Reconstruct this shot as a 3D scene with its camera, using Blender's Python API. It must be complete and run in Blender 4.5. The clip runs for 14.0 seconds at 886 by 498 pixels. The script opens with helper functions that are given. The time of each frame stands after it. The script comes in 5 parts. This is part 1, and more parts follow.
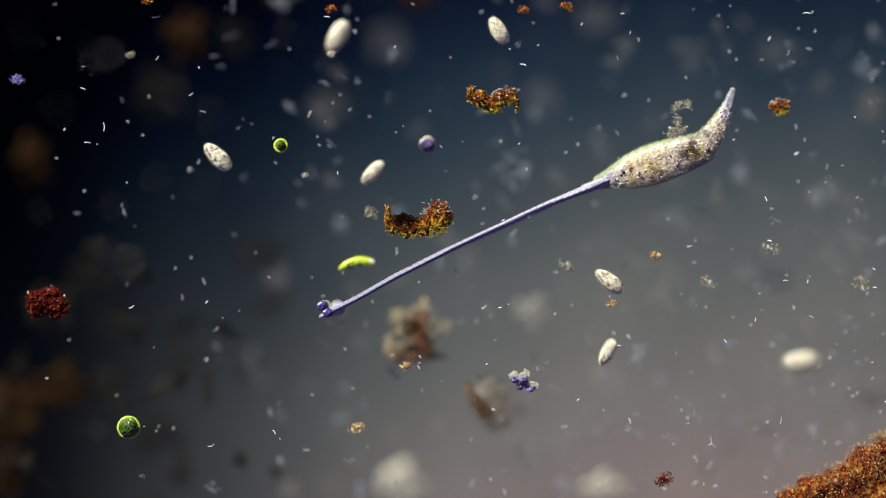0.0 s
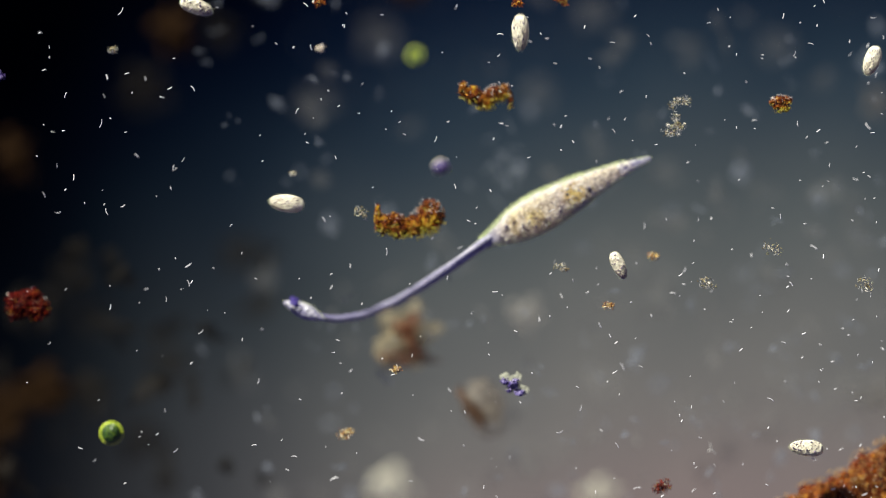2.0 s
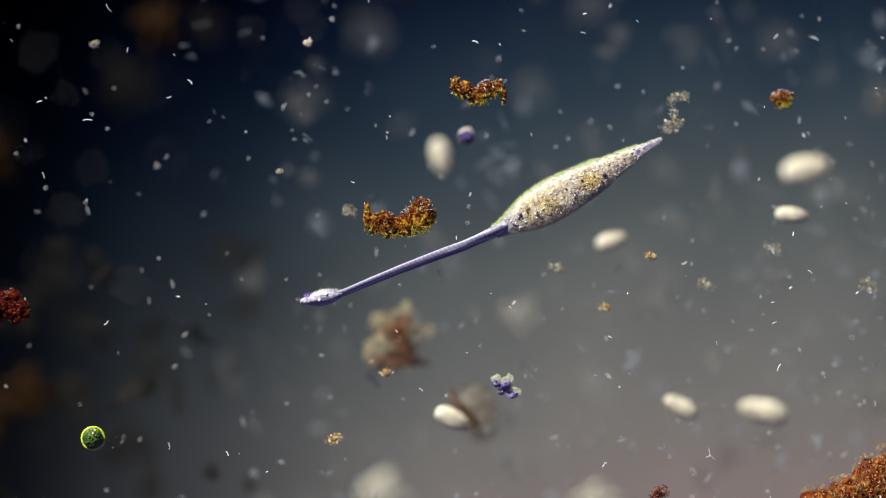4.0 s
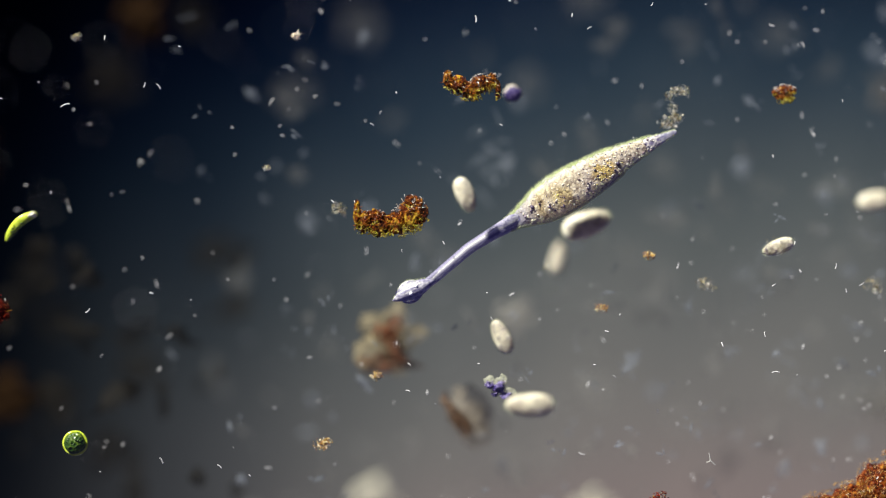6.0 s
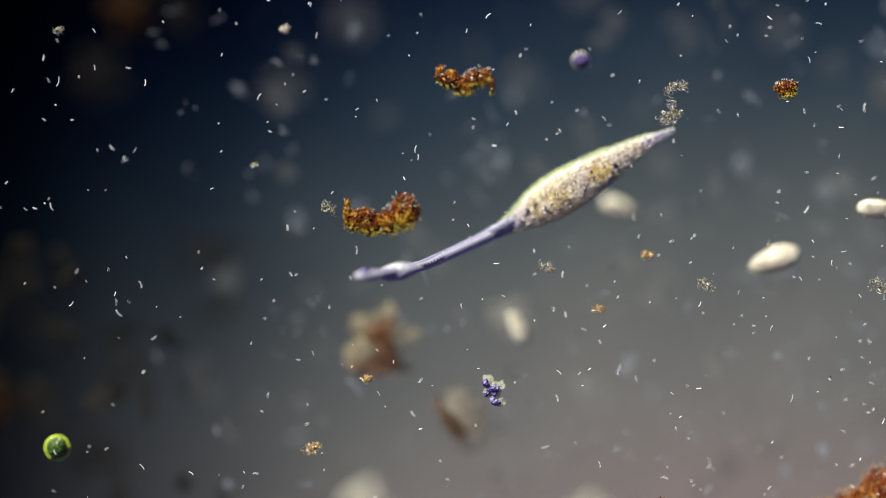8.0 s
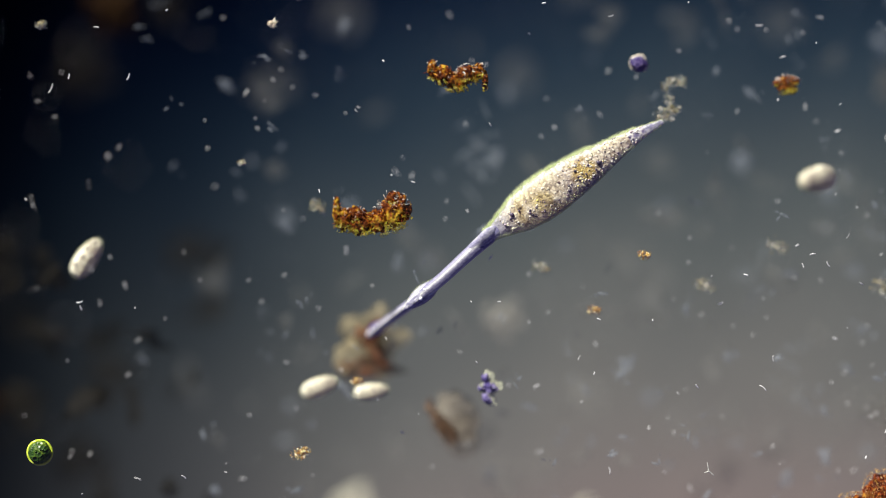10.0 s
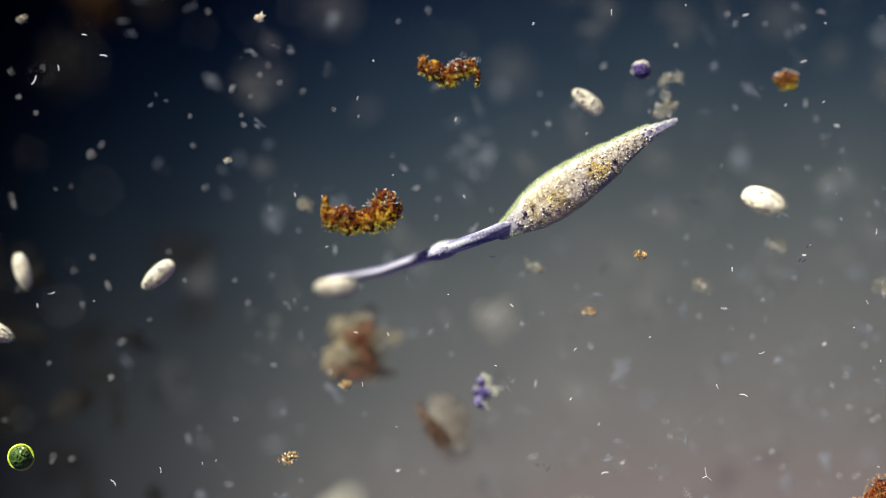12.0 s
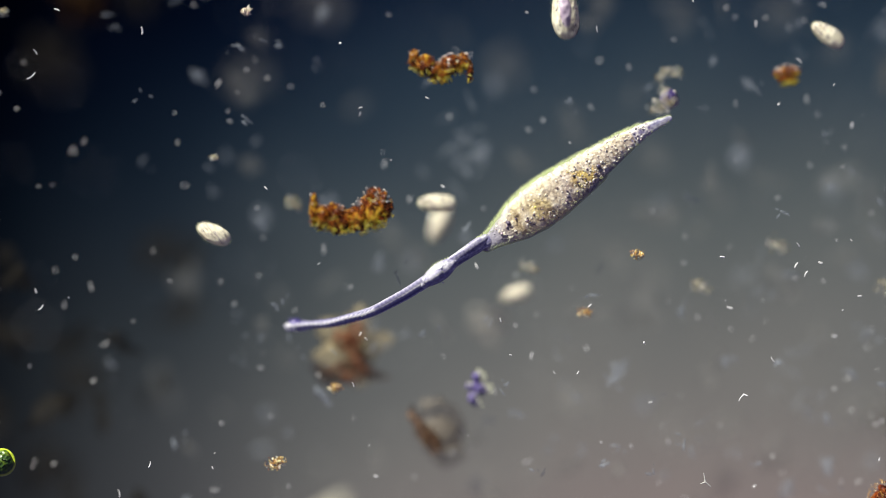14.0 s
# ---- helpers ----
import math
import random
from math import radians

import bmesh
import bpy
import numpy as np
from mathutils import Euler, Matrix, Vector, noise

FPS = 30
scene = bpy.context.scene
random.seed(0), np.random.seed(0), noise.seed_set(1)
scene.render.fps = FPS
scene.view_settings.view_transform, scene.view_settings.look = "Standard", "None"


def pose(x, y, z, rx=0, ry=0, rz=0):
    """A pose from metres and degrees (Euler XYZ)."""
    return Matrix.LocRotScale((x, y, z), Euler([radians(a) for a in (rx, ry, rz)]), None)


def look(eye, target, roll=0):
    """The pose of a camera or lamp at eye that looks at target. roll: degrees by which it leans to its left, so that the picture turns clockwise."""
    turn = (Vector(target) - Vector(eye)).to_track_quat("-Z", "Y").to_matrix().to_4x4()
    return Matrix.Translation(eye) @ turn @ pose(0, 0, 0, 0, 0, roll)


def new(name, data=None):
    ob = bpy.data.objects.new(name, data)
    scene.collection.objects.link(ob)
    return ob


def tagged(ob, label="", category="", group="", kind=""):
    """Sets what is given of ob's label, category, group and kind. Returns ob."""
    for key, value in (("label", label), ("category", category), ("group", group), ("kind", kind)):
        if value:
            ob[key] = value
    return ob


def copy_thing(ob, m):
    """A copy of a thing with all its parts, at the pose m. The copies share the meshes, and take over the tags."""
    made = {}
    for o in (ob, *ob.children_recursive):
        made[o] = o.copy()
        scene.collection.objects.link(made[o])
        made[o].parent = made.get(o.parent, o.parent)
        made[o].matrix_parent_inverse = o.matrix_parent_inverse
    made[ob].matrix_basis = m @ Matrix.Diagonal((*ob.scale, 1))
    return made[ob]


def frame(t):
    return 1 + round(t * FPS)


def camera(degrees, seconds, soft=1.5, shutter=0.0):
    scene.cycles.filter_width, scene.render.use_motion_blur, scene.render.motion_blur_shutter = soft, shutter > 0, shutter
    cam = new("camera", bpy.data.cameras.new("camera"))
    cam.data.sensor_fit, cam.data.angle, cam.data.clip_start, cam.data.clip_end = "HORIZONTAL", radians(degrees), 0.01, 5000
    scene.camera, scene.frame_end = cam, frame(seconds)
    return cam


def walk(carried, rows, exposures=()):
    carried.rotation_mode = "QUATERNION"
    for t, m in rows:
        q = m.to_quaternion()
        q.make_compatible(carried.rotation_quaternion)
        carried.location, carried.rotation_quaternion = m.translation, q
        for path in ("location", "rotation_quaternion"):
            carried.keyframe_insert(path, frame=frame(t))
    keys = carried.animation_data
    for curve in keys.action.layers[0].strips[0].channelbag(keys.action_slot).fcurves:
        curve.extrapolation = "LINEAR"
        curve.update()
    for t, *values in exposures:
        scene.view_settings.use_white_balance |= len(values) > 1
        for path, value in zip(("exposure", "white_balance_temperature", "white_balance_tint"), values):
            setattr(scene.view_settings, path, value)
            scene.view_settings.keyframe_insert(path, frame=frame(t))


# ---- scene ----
# A drop of pond water under a microscope, built 4000 times life size (1 m here is 0.25 mm in life),
# seen from straight above. In the plane of focus at the start one millimetre here is one unit of PX.
PX = 0.001
D0 = 4.446
KNOTS = [0, 1.5, 3, 5.5, 8, 10.5, 12.5, 14]
ZOOM = [1, 1.0215, 1.0425, 1.082, 1.1195, 1.154, 1.183, 1.2065]
SLIDE_X = [0, -10.5, -23.5, -41.5, -59.8, -79.5, -97.5, -110]
SLIDE_Y = [0, 0.8, 1.5, -0.5, -1.8, -2.6, -3.0, -3.8]


def eye_at(t):
    s = np.interp(t, KNOTS, ZOOM)
    return (-np.interp(t, KNOTS, SLIDE_X) / s * PX, np.interp(t, KNOTS, SLIDE_Y) / s * PX, D0 / s)


def place(t, x, y, z=0.0):
    """The place at height z under the eyepiece mark (x, y) at t seconds."""
    ex, ey, h = eye_at(t)
    k = (h - z) / D0 * PX
    return Vector((ex + (x - 784) * k, ey + (441 - y) * k, z))


cam = camera(20, 14.0, soft=1.0, shutter=0.3)
walk(cam, [(i / 2, pose(*eye_at(i / 2))) for i in range(29)], exposures=[(0, -0.06), (7, 0.0), (14, 0.09)])

cam.data.dof.use_dof = True
cam.data.dof.aperture_fstop = 0.165


def focus_height(t):
    """The height in the drop on which the eyepiece is focused; it is racked up twice, to the layer of the bacteria."""
    return float(np.interp(t, [0, 0.6, 1.2, 2.3, 2.9, 5.3, 7.0, 7.6, 8.3, 10.0, 14], [0.018, 0.018, 0.060, 0.050, 0.012, 0.012, 0.014, 0.045, 0.040, 0.008, 0.003]))


# ---- light: the condenser's oblique beam, a dim violet surround, and the lit field far below ----
world = bpy.data.worlds.new("dim_surround")
scene.world = world
world.use_nodes = True
world.node_tree.nodes["Background"].inputs["Color"].default_value = (0.16, 0.15, 0.42, 1)
world.node_tree.nodes["Background"].inputs["Strength"].default_value = 0.42
beam = new("condenser_beam", bpy.data.lights.new("condenser_beam", "SUN"))
beam.data.energy, beam.data.angle, beam.data.color = 10.2, radians(4), (1.0, 0.97, 0.86)
beam.matrix_world = look((-1.6, 2.3, 1.22), (0, 0, 0))


# ---- materials ----
def srgb(r, g, b):
    return tuple(((c / 255) / 12.92 if c < 10.3 else ((c / 255 + 0.055) / 1.055) ** 2.4) for c in (r, g, b)) + (1,)


def material(name):
    m = bpy.data.materials.new(name)
    m.use_nodes = True
    return m, m.node_tree.nodes, m.node_tree.links, m.node_tree.nodes["Principled BSDF"]


def ramp(nodes, stops):
    r = nodes.new("ShaderNodeValToRGB")
    e = r.color_ramp.elements
    while len(e) < len(stops):
        e.new(0.5)
    for el, (p, c) in zip(e, stops):
        el.position, el.color = p, c
    return r


def speckled(name, stops, scale, rough=0.45, bump=0.3, fine=4.0, alpha=1.0, trans=0.0, sss=0.0, detail=6.0, spread=1.0, deep=0.003, tint=None, sheen=0.0, gloss=0.5):
    """A living or rotted surface: colour by noise at two scales through a ramp, with fine relief."""
    m, n, l, b = material(name)
    co = n.new("ShaderNodeTexCoord")
    a = n.new("ShaderNodeTexNoise")
    a.inputs["Scale"].default_value, a.inputs["Detail"].default_value = scale, detail
    v = n.new("ShaderNodeTexVoronoi")
    v.inputs["Scale"].default_value = scale * fine
    mix = n.new("ShaderNodeMath")
    mix.operation = "MULTIPLY_ADD"
    mix.inputs[1].default_value = 0.45 * spread
    sub = n.new("ShaderNodeMath")
    sub.operation = "MULTIPLY_ADD"
    sub.inputs[1].default_value, sub.inputs[2].default_value = spread, 0.5 - 0.5 * spread - 0.2 * spread
    r = ramp(n, stops)
    for t in (a, v):
        l.new(co.outputs["Object"], t.inputs["Vector"])
    l.new(a.outputs["Fac"], sub.inputs[0])
    l.new(v.outputs["Distance"], mix.inputs[0])
    l.new(sub.outputs[0], mix.inputs[2])
    l.new(mix.outputs[0], r.inputs["Fac"])
    l.new(r.outputs["Color"], b.inputs["Base Color"])
    bp = n.new("ShaderNodeBump")
    bp.inputs["Strength"].default_value, bp.inputs["Distance"].default_value = bump, deep
    l.new(v.outputs["Distance"], bp.inputs["Height"])
    l.new(bp.outputs["Normal"], b.inputs["Normal"])
    b.inputs["Roughness"].default_value = rough
    b.inputs["Alpha"].default_value = alpha
    b.inputs["Transmission Weight"].default_value = trans
    b.inputs["IOR"].default_value = 1.45
    b.inputs["Specular IOR Level"].default_value = gloss
    if tint:
        b.inputs["Specular Tint"].default_value = tint
    if sheen:
        b.inputs["Sheen Weight"].default_value, b.inputs["Sheen Roughness"].default_value = sheen, 0.35
        b.inputs["Sheen Tint"].default_value = (0.95, 1.0, 0.72, 1)
    if sss:
        b.inputs["Subsurface Weight"].default_value = sss
        b.inputs["Subsurface Radius"].default_value = (0.02, 0.018, 0.012)
    return m


def grainy(name, stops, rough=0.35, alpha=1.0, gloss=0.5):
    """Loose grains, each of its own colour out of a ramp."""
    m, n, l, b = material(name)
    g = n.new("ShaderNodeNewGeometry")
    r = ramp(n, stops)
    l.new(g.outputs["Random Per Island"], r.inputs["Fac"])
    co = n.new("ShaderNodeTexCoord")
    a = n.new("ShaderNodeTexNoise")
    a.inputs["Scale"].default_value = 160
    l.new(co.outputs["Object"], a.inputs["Vector"])
    mx = n.new("ShaderNodeMix")
    mx.data_type, mx.blend_type = "RGBA", "OVERLAY"
    mx.inputs["Factor"].default_value = 0.35
    l.new(r.outputs["Color"], mx.inputs["A"])
    l.new(a.outputs["Color"], mx.inputs["B"])
    l.new(mx.outputs["Result"], b.inputs["Base Color"])
    b.inputs["Roughness"].default_value = rough
    b.inputs["Alpha"].default_value = alpha
    b.inputs["Specular IOR Level"].default_value = gloss
    return m


def lets_light_through(m, share, tint):
    """Plasm that passes part of the light that falls on its far side."""
    n, l = m.node_tree.nodes, m.node_tree.links
    b = n["Principled BSDF"]
    t, mx, k = n.new("ShaderNodeBsdfTranslucent"), n.new("ShaderNodeMixShader"), n.new("ShaderNodeMix")
    k.data_type, k.blend_type = "RGBA", "MULTIPLY"
    k.inputs["Factor"].default_value, k.inputs["B"].default_value = 1.0, tint
    k.inputs["A"].default_value = b.inputs["Base Color"].default_value
    for q in b.inputs["Base Color"].links:
        l.new(q.from_socket, k.inputs["A"])
    l.new(k.outputs["Result"], t.inputs["Color"])
    mx.inputs[0].default_value = share
    l.new(b.outputs[0], mx.inputs[1])
    l.new(t.outputs[0], mx.inputs[2])
    l.new(mx.outputs[0], n["Material Output"].inputs["Surface"])
    return m


def granular_plasm(name):
    """Cell plasm packed with fine granules, tan to cream, patchy, with a clear margin painted pale on the beam side."""
    m, n, l, b = material(name)

    def mix(kind, fac, x, y):
        k = n.new("ShaderNodeMix")
        k.data_type, k.blend_type = "RGBA", kind
        for key, q in (("Factor", fac), ("A", x), ("B", y)):
            if isinstance(q, (int, float, tuple)):
                k.inputs[key].default_value = q
            else:
                l.new(q, k.inputs[key])
        return k.outputs["Result"]

    def span(value, lo, hi):
        k = n.new("ShaderNodeMapRange")
        k.interpolation_type = "SMOOTHSTEP"
        k.inputs["From Min"].default_value, k.inputs["From Max"].default_value = lo, hi
        l.new(value, k.inputs["Value"])
        return k.outputs["Result"]
    co, pos = n.new("ShaderNodeTexCoord"), n.new("ShaderNodeSeparateXYZ")
    l.new(co.outputs["Object"], pos.inputs[0])
    warp, dust = n.new("ShaderNodeTexNoise"), n.new("ShaderNodeTexNoise")
    warp.inputs["Scale"].default_value, warp.inputs["Detail"].default_value = 24, 4
    dust.inputs["Scale"].default_value, dust.inputs["Detail"].default_value = 110, 3
    v, e = n.new("ShaderNodeTexVoronoi"), n.new("ShaderNodeTexVoronoi")
    v.inputs["Scale"].default_value = 150
    e.feature, e.inputs["Scale"].default_value = "DISTANCE_TO_EDGE", 150
    for t in (warp, dust, v, e):
        l.new(co.outputs["Object"], t.inputs["Vector"])
    sep = n.new("ShaderNodeSeparateColor")
    l.new(v.outputs["Color"], sep.inputs[0])
    curd = n.new("ShaderNodeTexNoise")
    curd.inputs["Scale"].default_value, curd.inputs["Detail"].default_value, curd.inputs["Roughness"].default_value = 85, 5, 0.65
    l.new(co.outputs["Object"], curd.inputs["Vector"])
    tone = ramp(n, [(0.30, (0.12, 0.09, 0.10, 1)), (0.40, (0.68, 0.60, 0.48, 1)), (0.51, (0.92, 0.86, 0.74, 1)), (0.64, (0.99, 0.97, 0.92, 1))])
    l.new(curd.outputs["Fac"], tone.inputs["Fac"])
    cell = ramp(n, [(0.0, (0.45, 0.38, 0.36, 1)), (0.16, (0.92, 0.90, 0.86, 1)), (1.0, (1, 1, 1, 1))])
    l.new(sep.outputs["Red"], cell.inputs["Fac"])
    patch = ramp(n, [(0.33, (0.62, 0.54, 0.62, 1)), (0.44, (1, 0.98, 0.97, 1)), (0.58, (0.98, 0.93, 0.78, 1)), (0.68, (0.92, 0.83, 0.58, 1))])
    l.new(warp.outputs["Fac"], patch.inputs["Fac"])
    speck = ramp(n, [(0.33, (0.26, 0.20, 0.28, 1)), (0.44, (1, 1, 1, 1))])
    l.new(dust.outputs["Fac"], speck.inputs["Fac"])
    gap = ramp(n, [(0.0, (0.30, 0.23, 0.26, 1)), (0.16, (1, 1, 1, 1))])
    l.new(e.outputs["Distance"], gap.inputs["Fac"])
    body = mix("MULTIPLY", 0.45, mix("MULTIPLY", 0.6, mix("MULTIPLY", 0.85, mix("MULTIPLY", 0.7, tone.outputs["Color"], cell.outputs["Color"]), patch.outputs["Color"]), speck.outputs["Color"]), gap.outputs["Color"])

    def blob(at, lo, hi, colour, body):
        d, w = n.new("ShaderNodeVectorMath"), n.new("ShaderNodeMath")
        d.operation, d.inputs[1].default_value = "DISTANCE", at
        l.new(co.outputs["Object"], d.inputs[0])
        w.operation, w.inputs[1].default_value = "MULTIPLY_ADD", 0.05
        l.new(warp.outputs["Fac"], w.inputs[0])
        l.new(d.outputs["Value"], w.inputs[2])
        return mix("MIX", span(w.outputs[0], lo, hi), mix("MULTIPLY", 1.0, body, colour), body)
    body = blob((-0.052, 0.004, 0.016), 0.034, 0.048, (1.0, 0.85, 0.40, 1), body)
    body = blob((0.030, 0.004, 0.016), 0.034, 0.050, (0.98, 0.92, 0.62, 1), body)
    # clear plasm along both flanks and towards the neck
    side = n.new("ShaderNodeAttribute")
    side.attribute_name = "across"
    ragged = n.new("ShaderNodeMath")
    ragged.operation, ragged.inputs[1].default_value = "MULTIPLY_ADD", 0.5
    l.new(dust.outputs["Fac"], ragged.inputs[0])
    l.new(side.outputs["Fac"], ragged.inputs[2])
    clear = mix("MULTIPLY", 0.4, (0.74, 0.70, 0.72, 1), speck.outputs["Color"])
    # light painted in: flank towards the beam pale, far flank dark
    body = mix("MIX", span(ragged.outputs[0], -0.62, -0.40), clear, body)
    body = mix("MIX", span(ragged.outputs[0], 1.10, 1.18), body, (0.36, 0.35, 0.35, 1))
    body = mix("MIX", span(pos.outputs["X"], 0.066, 0.112), body, mix("MULTIPLY", 1.0, (0.40, 0.38, 0.46, 1), mix("MIX", 0.4, speck.outputs["Color"], (1.2, 1.2, 1.2, 1))))
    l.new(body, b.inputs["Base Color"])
    bp = n.new("ShaderNodeBump")
    bp.inputs["Strength"].default_value, bp.inputs["Distance"].default_value = 0.65, 0.004
    l.new(curd.outputs["Fac"], bp.inputs["Height"])
    pebble = n.new("ShaderNodeBump")
    pebble.inputs["Strength"].default_value, pebble.inputs["Distance"].default_value = 0.25, 0.004
    l.new(e.outputs["Distance"], pebble.inputs["Height"])
    l.new(bp.outputs["Normal"], pebble.inputs["Normal"])
    l.new(pebble.outputs["Normal"], b.inputs["Normal"])
    b.inputs["Roughness"].default_value = 0.5
    b.inputs["Specular Tint"].default_value = (0.95, 1.0, 0.7, 1)
    b.inputs["Sheen Weight"].default_value, b.inputs["Sheen Roughness"].default_value = 0.5, 0.3
    b.inputs["Sheen Tint"].default_value = (0.90, 1.0, 0.62, 1)
    return lets_light_through(m, 0.38, (1.0, 0.95, 0.86, 1))


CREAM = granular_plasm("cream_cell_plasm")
def striped_plasm(name):
    """Clear violet plasm with pale rows of cilia, finely streaked lengthwise."""
    m, n, l, b = material(name)
    co = n.new("ShaderNodeTexCoord")
    streak, dust = n.new("ShaderNodeTexNoise"), n.new("ShaderNodeTexNoise")
    mp = n.new("ShaderNodeMapping")
    mp.inputs["Scale"].default_value = (18, 200, 200)
    l.new(co.outputs["Object"], mp.inputs["Vector"])
    l.new(mp.outputs[0], streak.inputs["Vector"])
    streak.inputs["Scale"].default_value, streak.inputs["Detail"].default_value = 1.0, 4
    l.new(co.outputs["Object"], dust.inputs["Vector"])
    dust.inputs["Scale"].default_value, dust.inputs["Detail"].default_value = 220, 3
    side = ramp(n, [(0.30, (0.15, 0.14, 0.29, 1)), (0.45, (0.29, 0.28, 0.39, 1)), (0.58, (0.44, 0.44, 0.48, 1)), (0.72, (0.70, 0.71, 0.66, 1))])
    l.new(streak.outputs["Fac"], side.inputs["Fac"])
    grit = ramp(n, [(0.36, (0.5, 0.47, 0.62, 1)), (0.5, (1, 1, 1, 1)), (0.66, (1.5, 1.5, 1.45, 1))])
    l.new(dust.outputs["Fac"], grit.inputs["Fac"])
    mx = n.new("ShaderNodeMix")
    mx.data_type, mx.blend_type = "RGBA", "MULTIPLY"
    mx.inputs["Factor"].default_value = 0.8
    l.new(side.outputs["Color"], mx.inputs["A"])
    l.new(grit.outputs["Color"], mx.inputs["B"])
    l.new(mx.outputs["Result"], b.inputs["Base Color"])
    bp = n.new("ShaderNodeBump")
    bp.inputs["Strength"].default_value, bp.inputs["Distance"].default_value = 0.35, 0.001
    l.new(streak.outputs["Fac"], bp.inputs["Height"])
    l.new(bp.outputs["Normal"], b.inputs["Normal"])
    b.inputs["Roughness"].default_value = 0.55
    b.inputs["Sheen Weight"].default_value, b.inputs["Sheen Roughness"].default_value = 1.0, 0.25
    b.inputs["Sheen Tint"].default_value = (0.92, 1.0, 0.66, 1)
    return lets_light_through(m, 0.2, (0.80, 0.76, 1.2, 1))


VIOLET = striped_plasm("violet_clear_plasm")
CLEARTAIL = speckled("clear_tail_plasm", [(0.0, (0.05, 0.035, 0.12, 1)), (0.3, (0.16, 0.14, 0.24, 1)), (0.55, (0.42, 0.39, 0.42, 1)), (0.8, (0.72, 0.68, 0.60, 1)), (1.0, (0.9, 0.87, 0.8, 1))], 70, 0.5, 0.6, 3.0, deep=0.0015, spread=1.5)
GLINT = speckled("bright_vesicle", [(0.0, (0.5, 0.5, 0.6, 1)), (1.0, (0.9, 0.9, 0.95, 1))], 60, 0.25, 0.3, 3.0)
VESICLE = speckled("dark_violet_vesicle", [(0.0, (0.02, 0.012, 0.08, 1)), (0.6, (0.06, 0.045, 0.20, 1)), (1.0, (0.40, 0.38, 0.55, 1))], 60, 0.25, 0.5, 3.0, spread=1.4)
PALE = lets_light_through(speckled("pale_cell_plasm", [(0.0, (0.16, 0.12, 0.11, 1)), (0.3, (0.44, 0.40, 0.32, 1)), (0.6, (0.64, 0.60, 0.48, 1)), (1.0, (0.84, 0.82, 0.70, 1))], 60, 0.4, 0.6, 3.0, spread=1.4), 0.3, (0.9, 0.86, 1.0, 1))
GRANULES = grainy("cell_granules", [(0.0, (0.10, 0.06, 0.08, 1)), (0.10, (0.22, 0.15, 0.12, 1)), (0.16, (0.62, 0.53, 0.34, 1)), (0.7, (0.86, 0.82, 0.72, 1)), (0.8, (0.50, 0.42, 0.30, 1)), (1.0, (0.78, 0.72, 0.60, 1))])
PLASM_GRAINS = lets_light_through(grainy("plasm_granules", [(0.0, (0.26, 0.20, 0.19, 1)), (0.10, (0.50, 0.43, 0.36, 1)), (0.2, (0.82, 0.77, 0.66, 1)), (0.7, (0.93, 0.90, 0.82, 1)), (1.0, (0.98, 0.96, 0.92, 1))]), 0.45, (1, 0.97, 0.9, 1))
DARK = grainy("dark_vacuoles", [(0.0, (0.02, 0.015, 0.04, 1)), (0.7, (0.10, 0.07, 0.12, 1)), (1.0, (0.35, 0.28, 0.30, 1))])
YOLK = grainy("yellow_food_grains", [(0.0, (0.52, 0.40, 0.10, 1)), (0.5, (0.80, 0.70, 0.22, 1)), (1.0, (0.85, 0.75, 0.35, 1))])
YOLKY = grainy("golden_crumbs", [(0.0, (0.05, 0.04, 0.015, 1)), (0.4, (0.22, 0.18, 0.07, 1)), (0.75, (0.46, 0.41, 0.24, 1)), (1.0, (0.85, 0.83, 0.72, 1))], gloss=0.2)
MATBROWN = grainy("brown_mat_grains", [(0.0, (0.010, 0.003, 0.003, 1)), (0.35, (0.09, 0.010, 0.007, 1)), (0.62, (0.17, 0.040, 0.009, 1)), (0.86, (0.36, 0.17, 0.030, 1)), (1.0, (0.58, 0.38, 0.12, 1))], 0.5, gloss=0.2)
MATPALE = lets_light_through(grainy("pale_mat_grains", [(0.0, (0.30, 0.12, 0.05, 1)), (0.4, (0.48, 0.29, 0.09, 1)), (0.8, (0.64, 0.46, 0.20, 1)), (1.0, (0.80, 0.66, 0.48, 1))], 0.5, gloss=0.2), 0.4, (1, 0.95, 0.85, 1))
AMBER = grainy("amber_grains", [(0.0, (0.02, 0.004, 0.003, 1)), (0.4, (0.14, 0.020, 0.004, 1)), (0.68, (0.36, 0.080, 0.006, 1)), (0.9, (0.56, 0.25, 0.015, 1)), (0.98, (0.60, 0.50, 0.10, 1)), (1.0, (0.9, 0.88, 0.78, 1))], 0.5, gloss=0.2)
CRUMBS = grainy("mixed_crumbs", [(0.0, (0.05, 0.015, 0.01, 1)), (0.3, (0.30, 0.10, 0.015, 1)), (0.6, (0.58, 0.36, 0.04, 1)), (0.8, (0.75, 0.66, 0.35, 1)), (1.0, (0.92, 0.90, 0.82, 1))], 0.35)
LEMON = lets_light_through(grainy("lemon_backlit_grains", [(0.0, (0.40, 0.26, 0.015, 1)), (0.35, (0.66, 0.57, 0.04, 1)), (0.8, (0.84, 0.83, 0.15, 1)), (1.0, (0.88, 0.92, 0.5, 1))], 0.4, gloss=0.3), 0.5, (1, 0.98, 0.8, 1))
SPARKLE = grainy("glint_white_splinters", [(0.0, (0.55, 0.50, 0.42, 1)), (1.0, (0.95, 0.93, 0.88, 1))], 0.2)
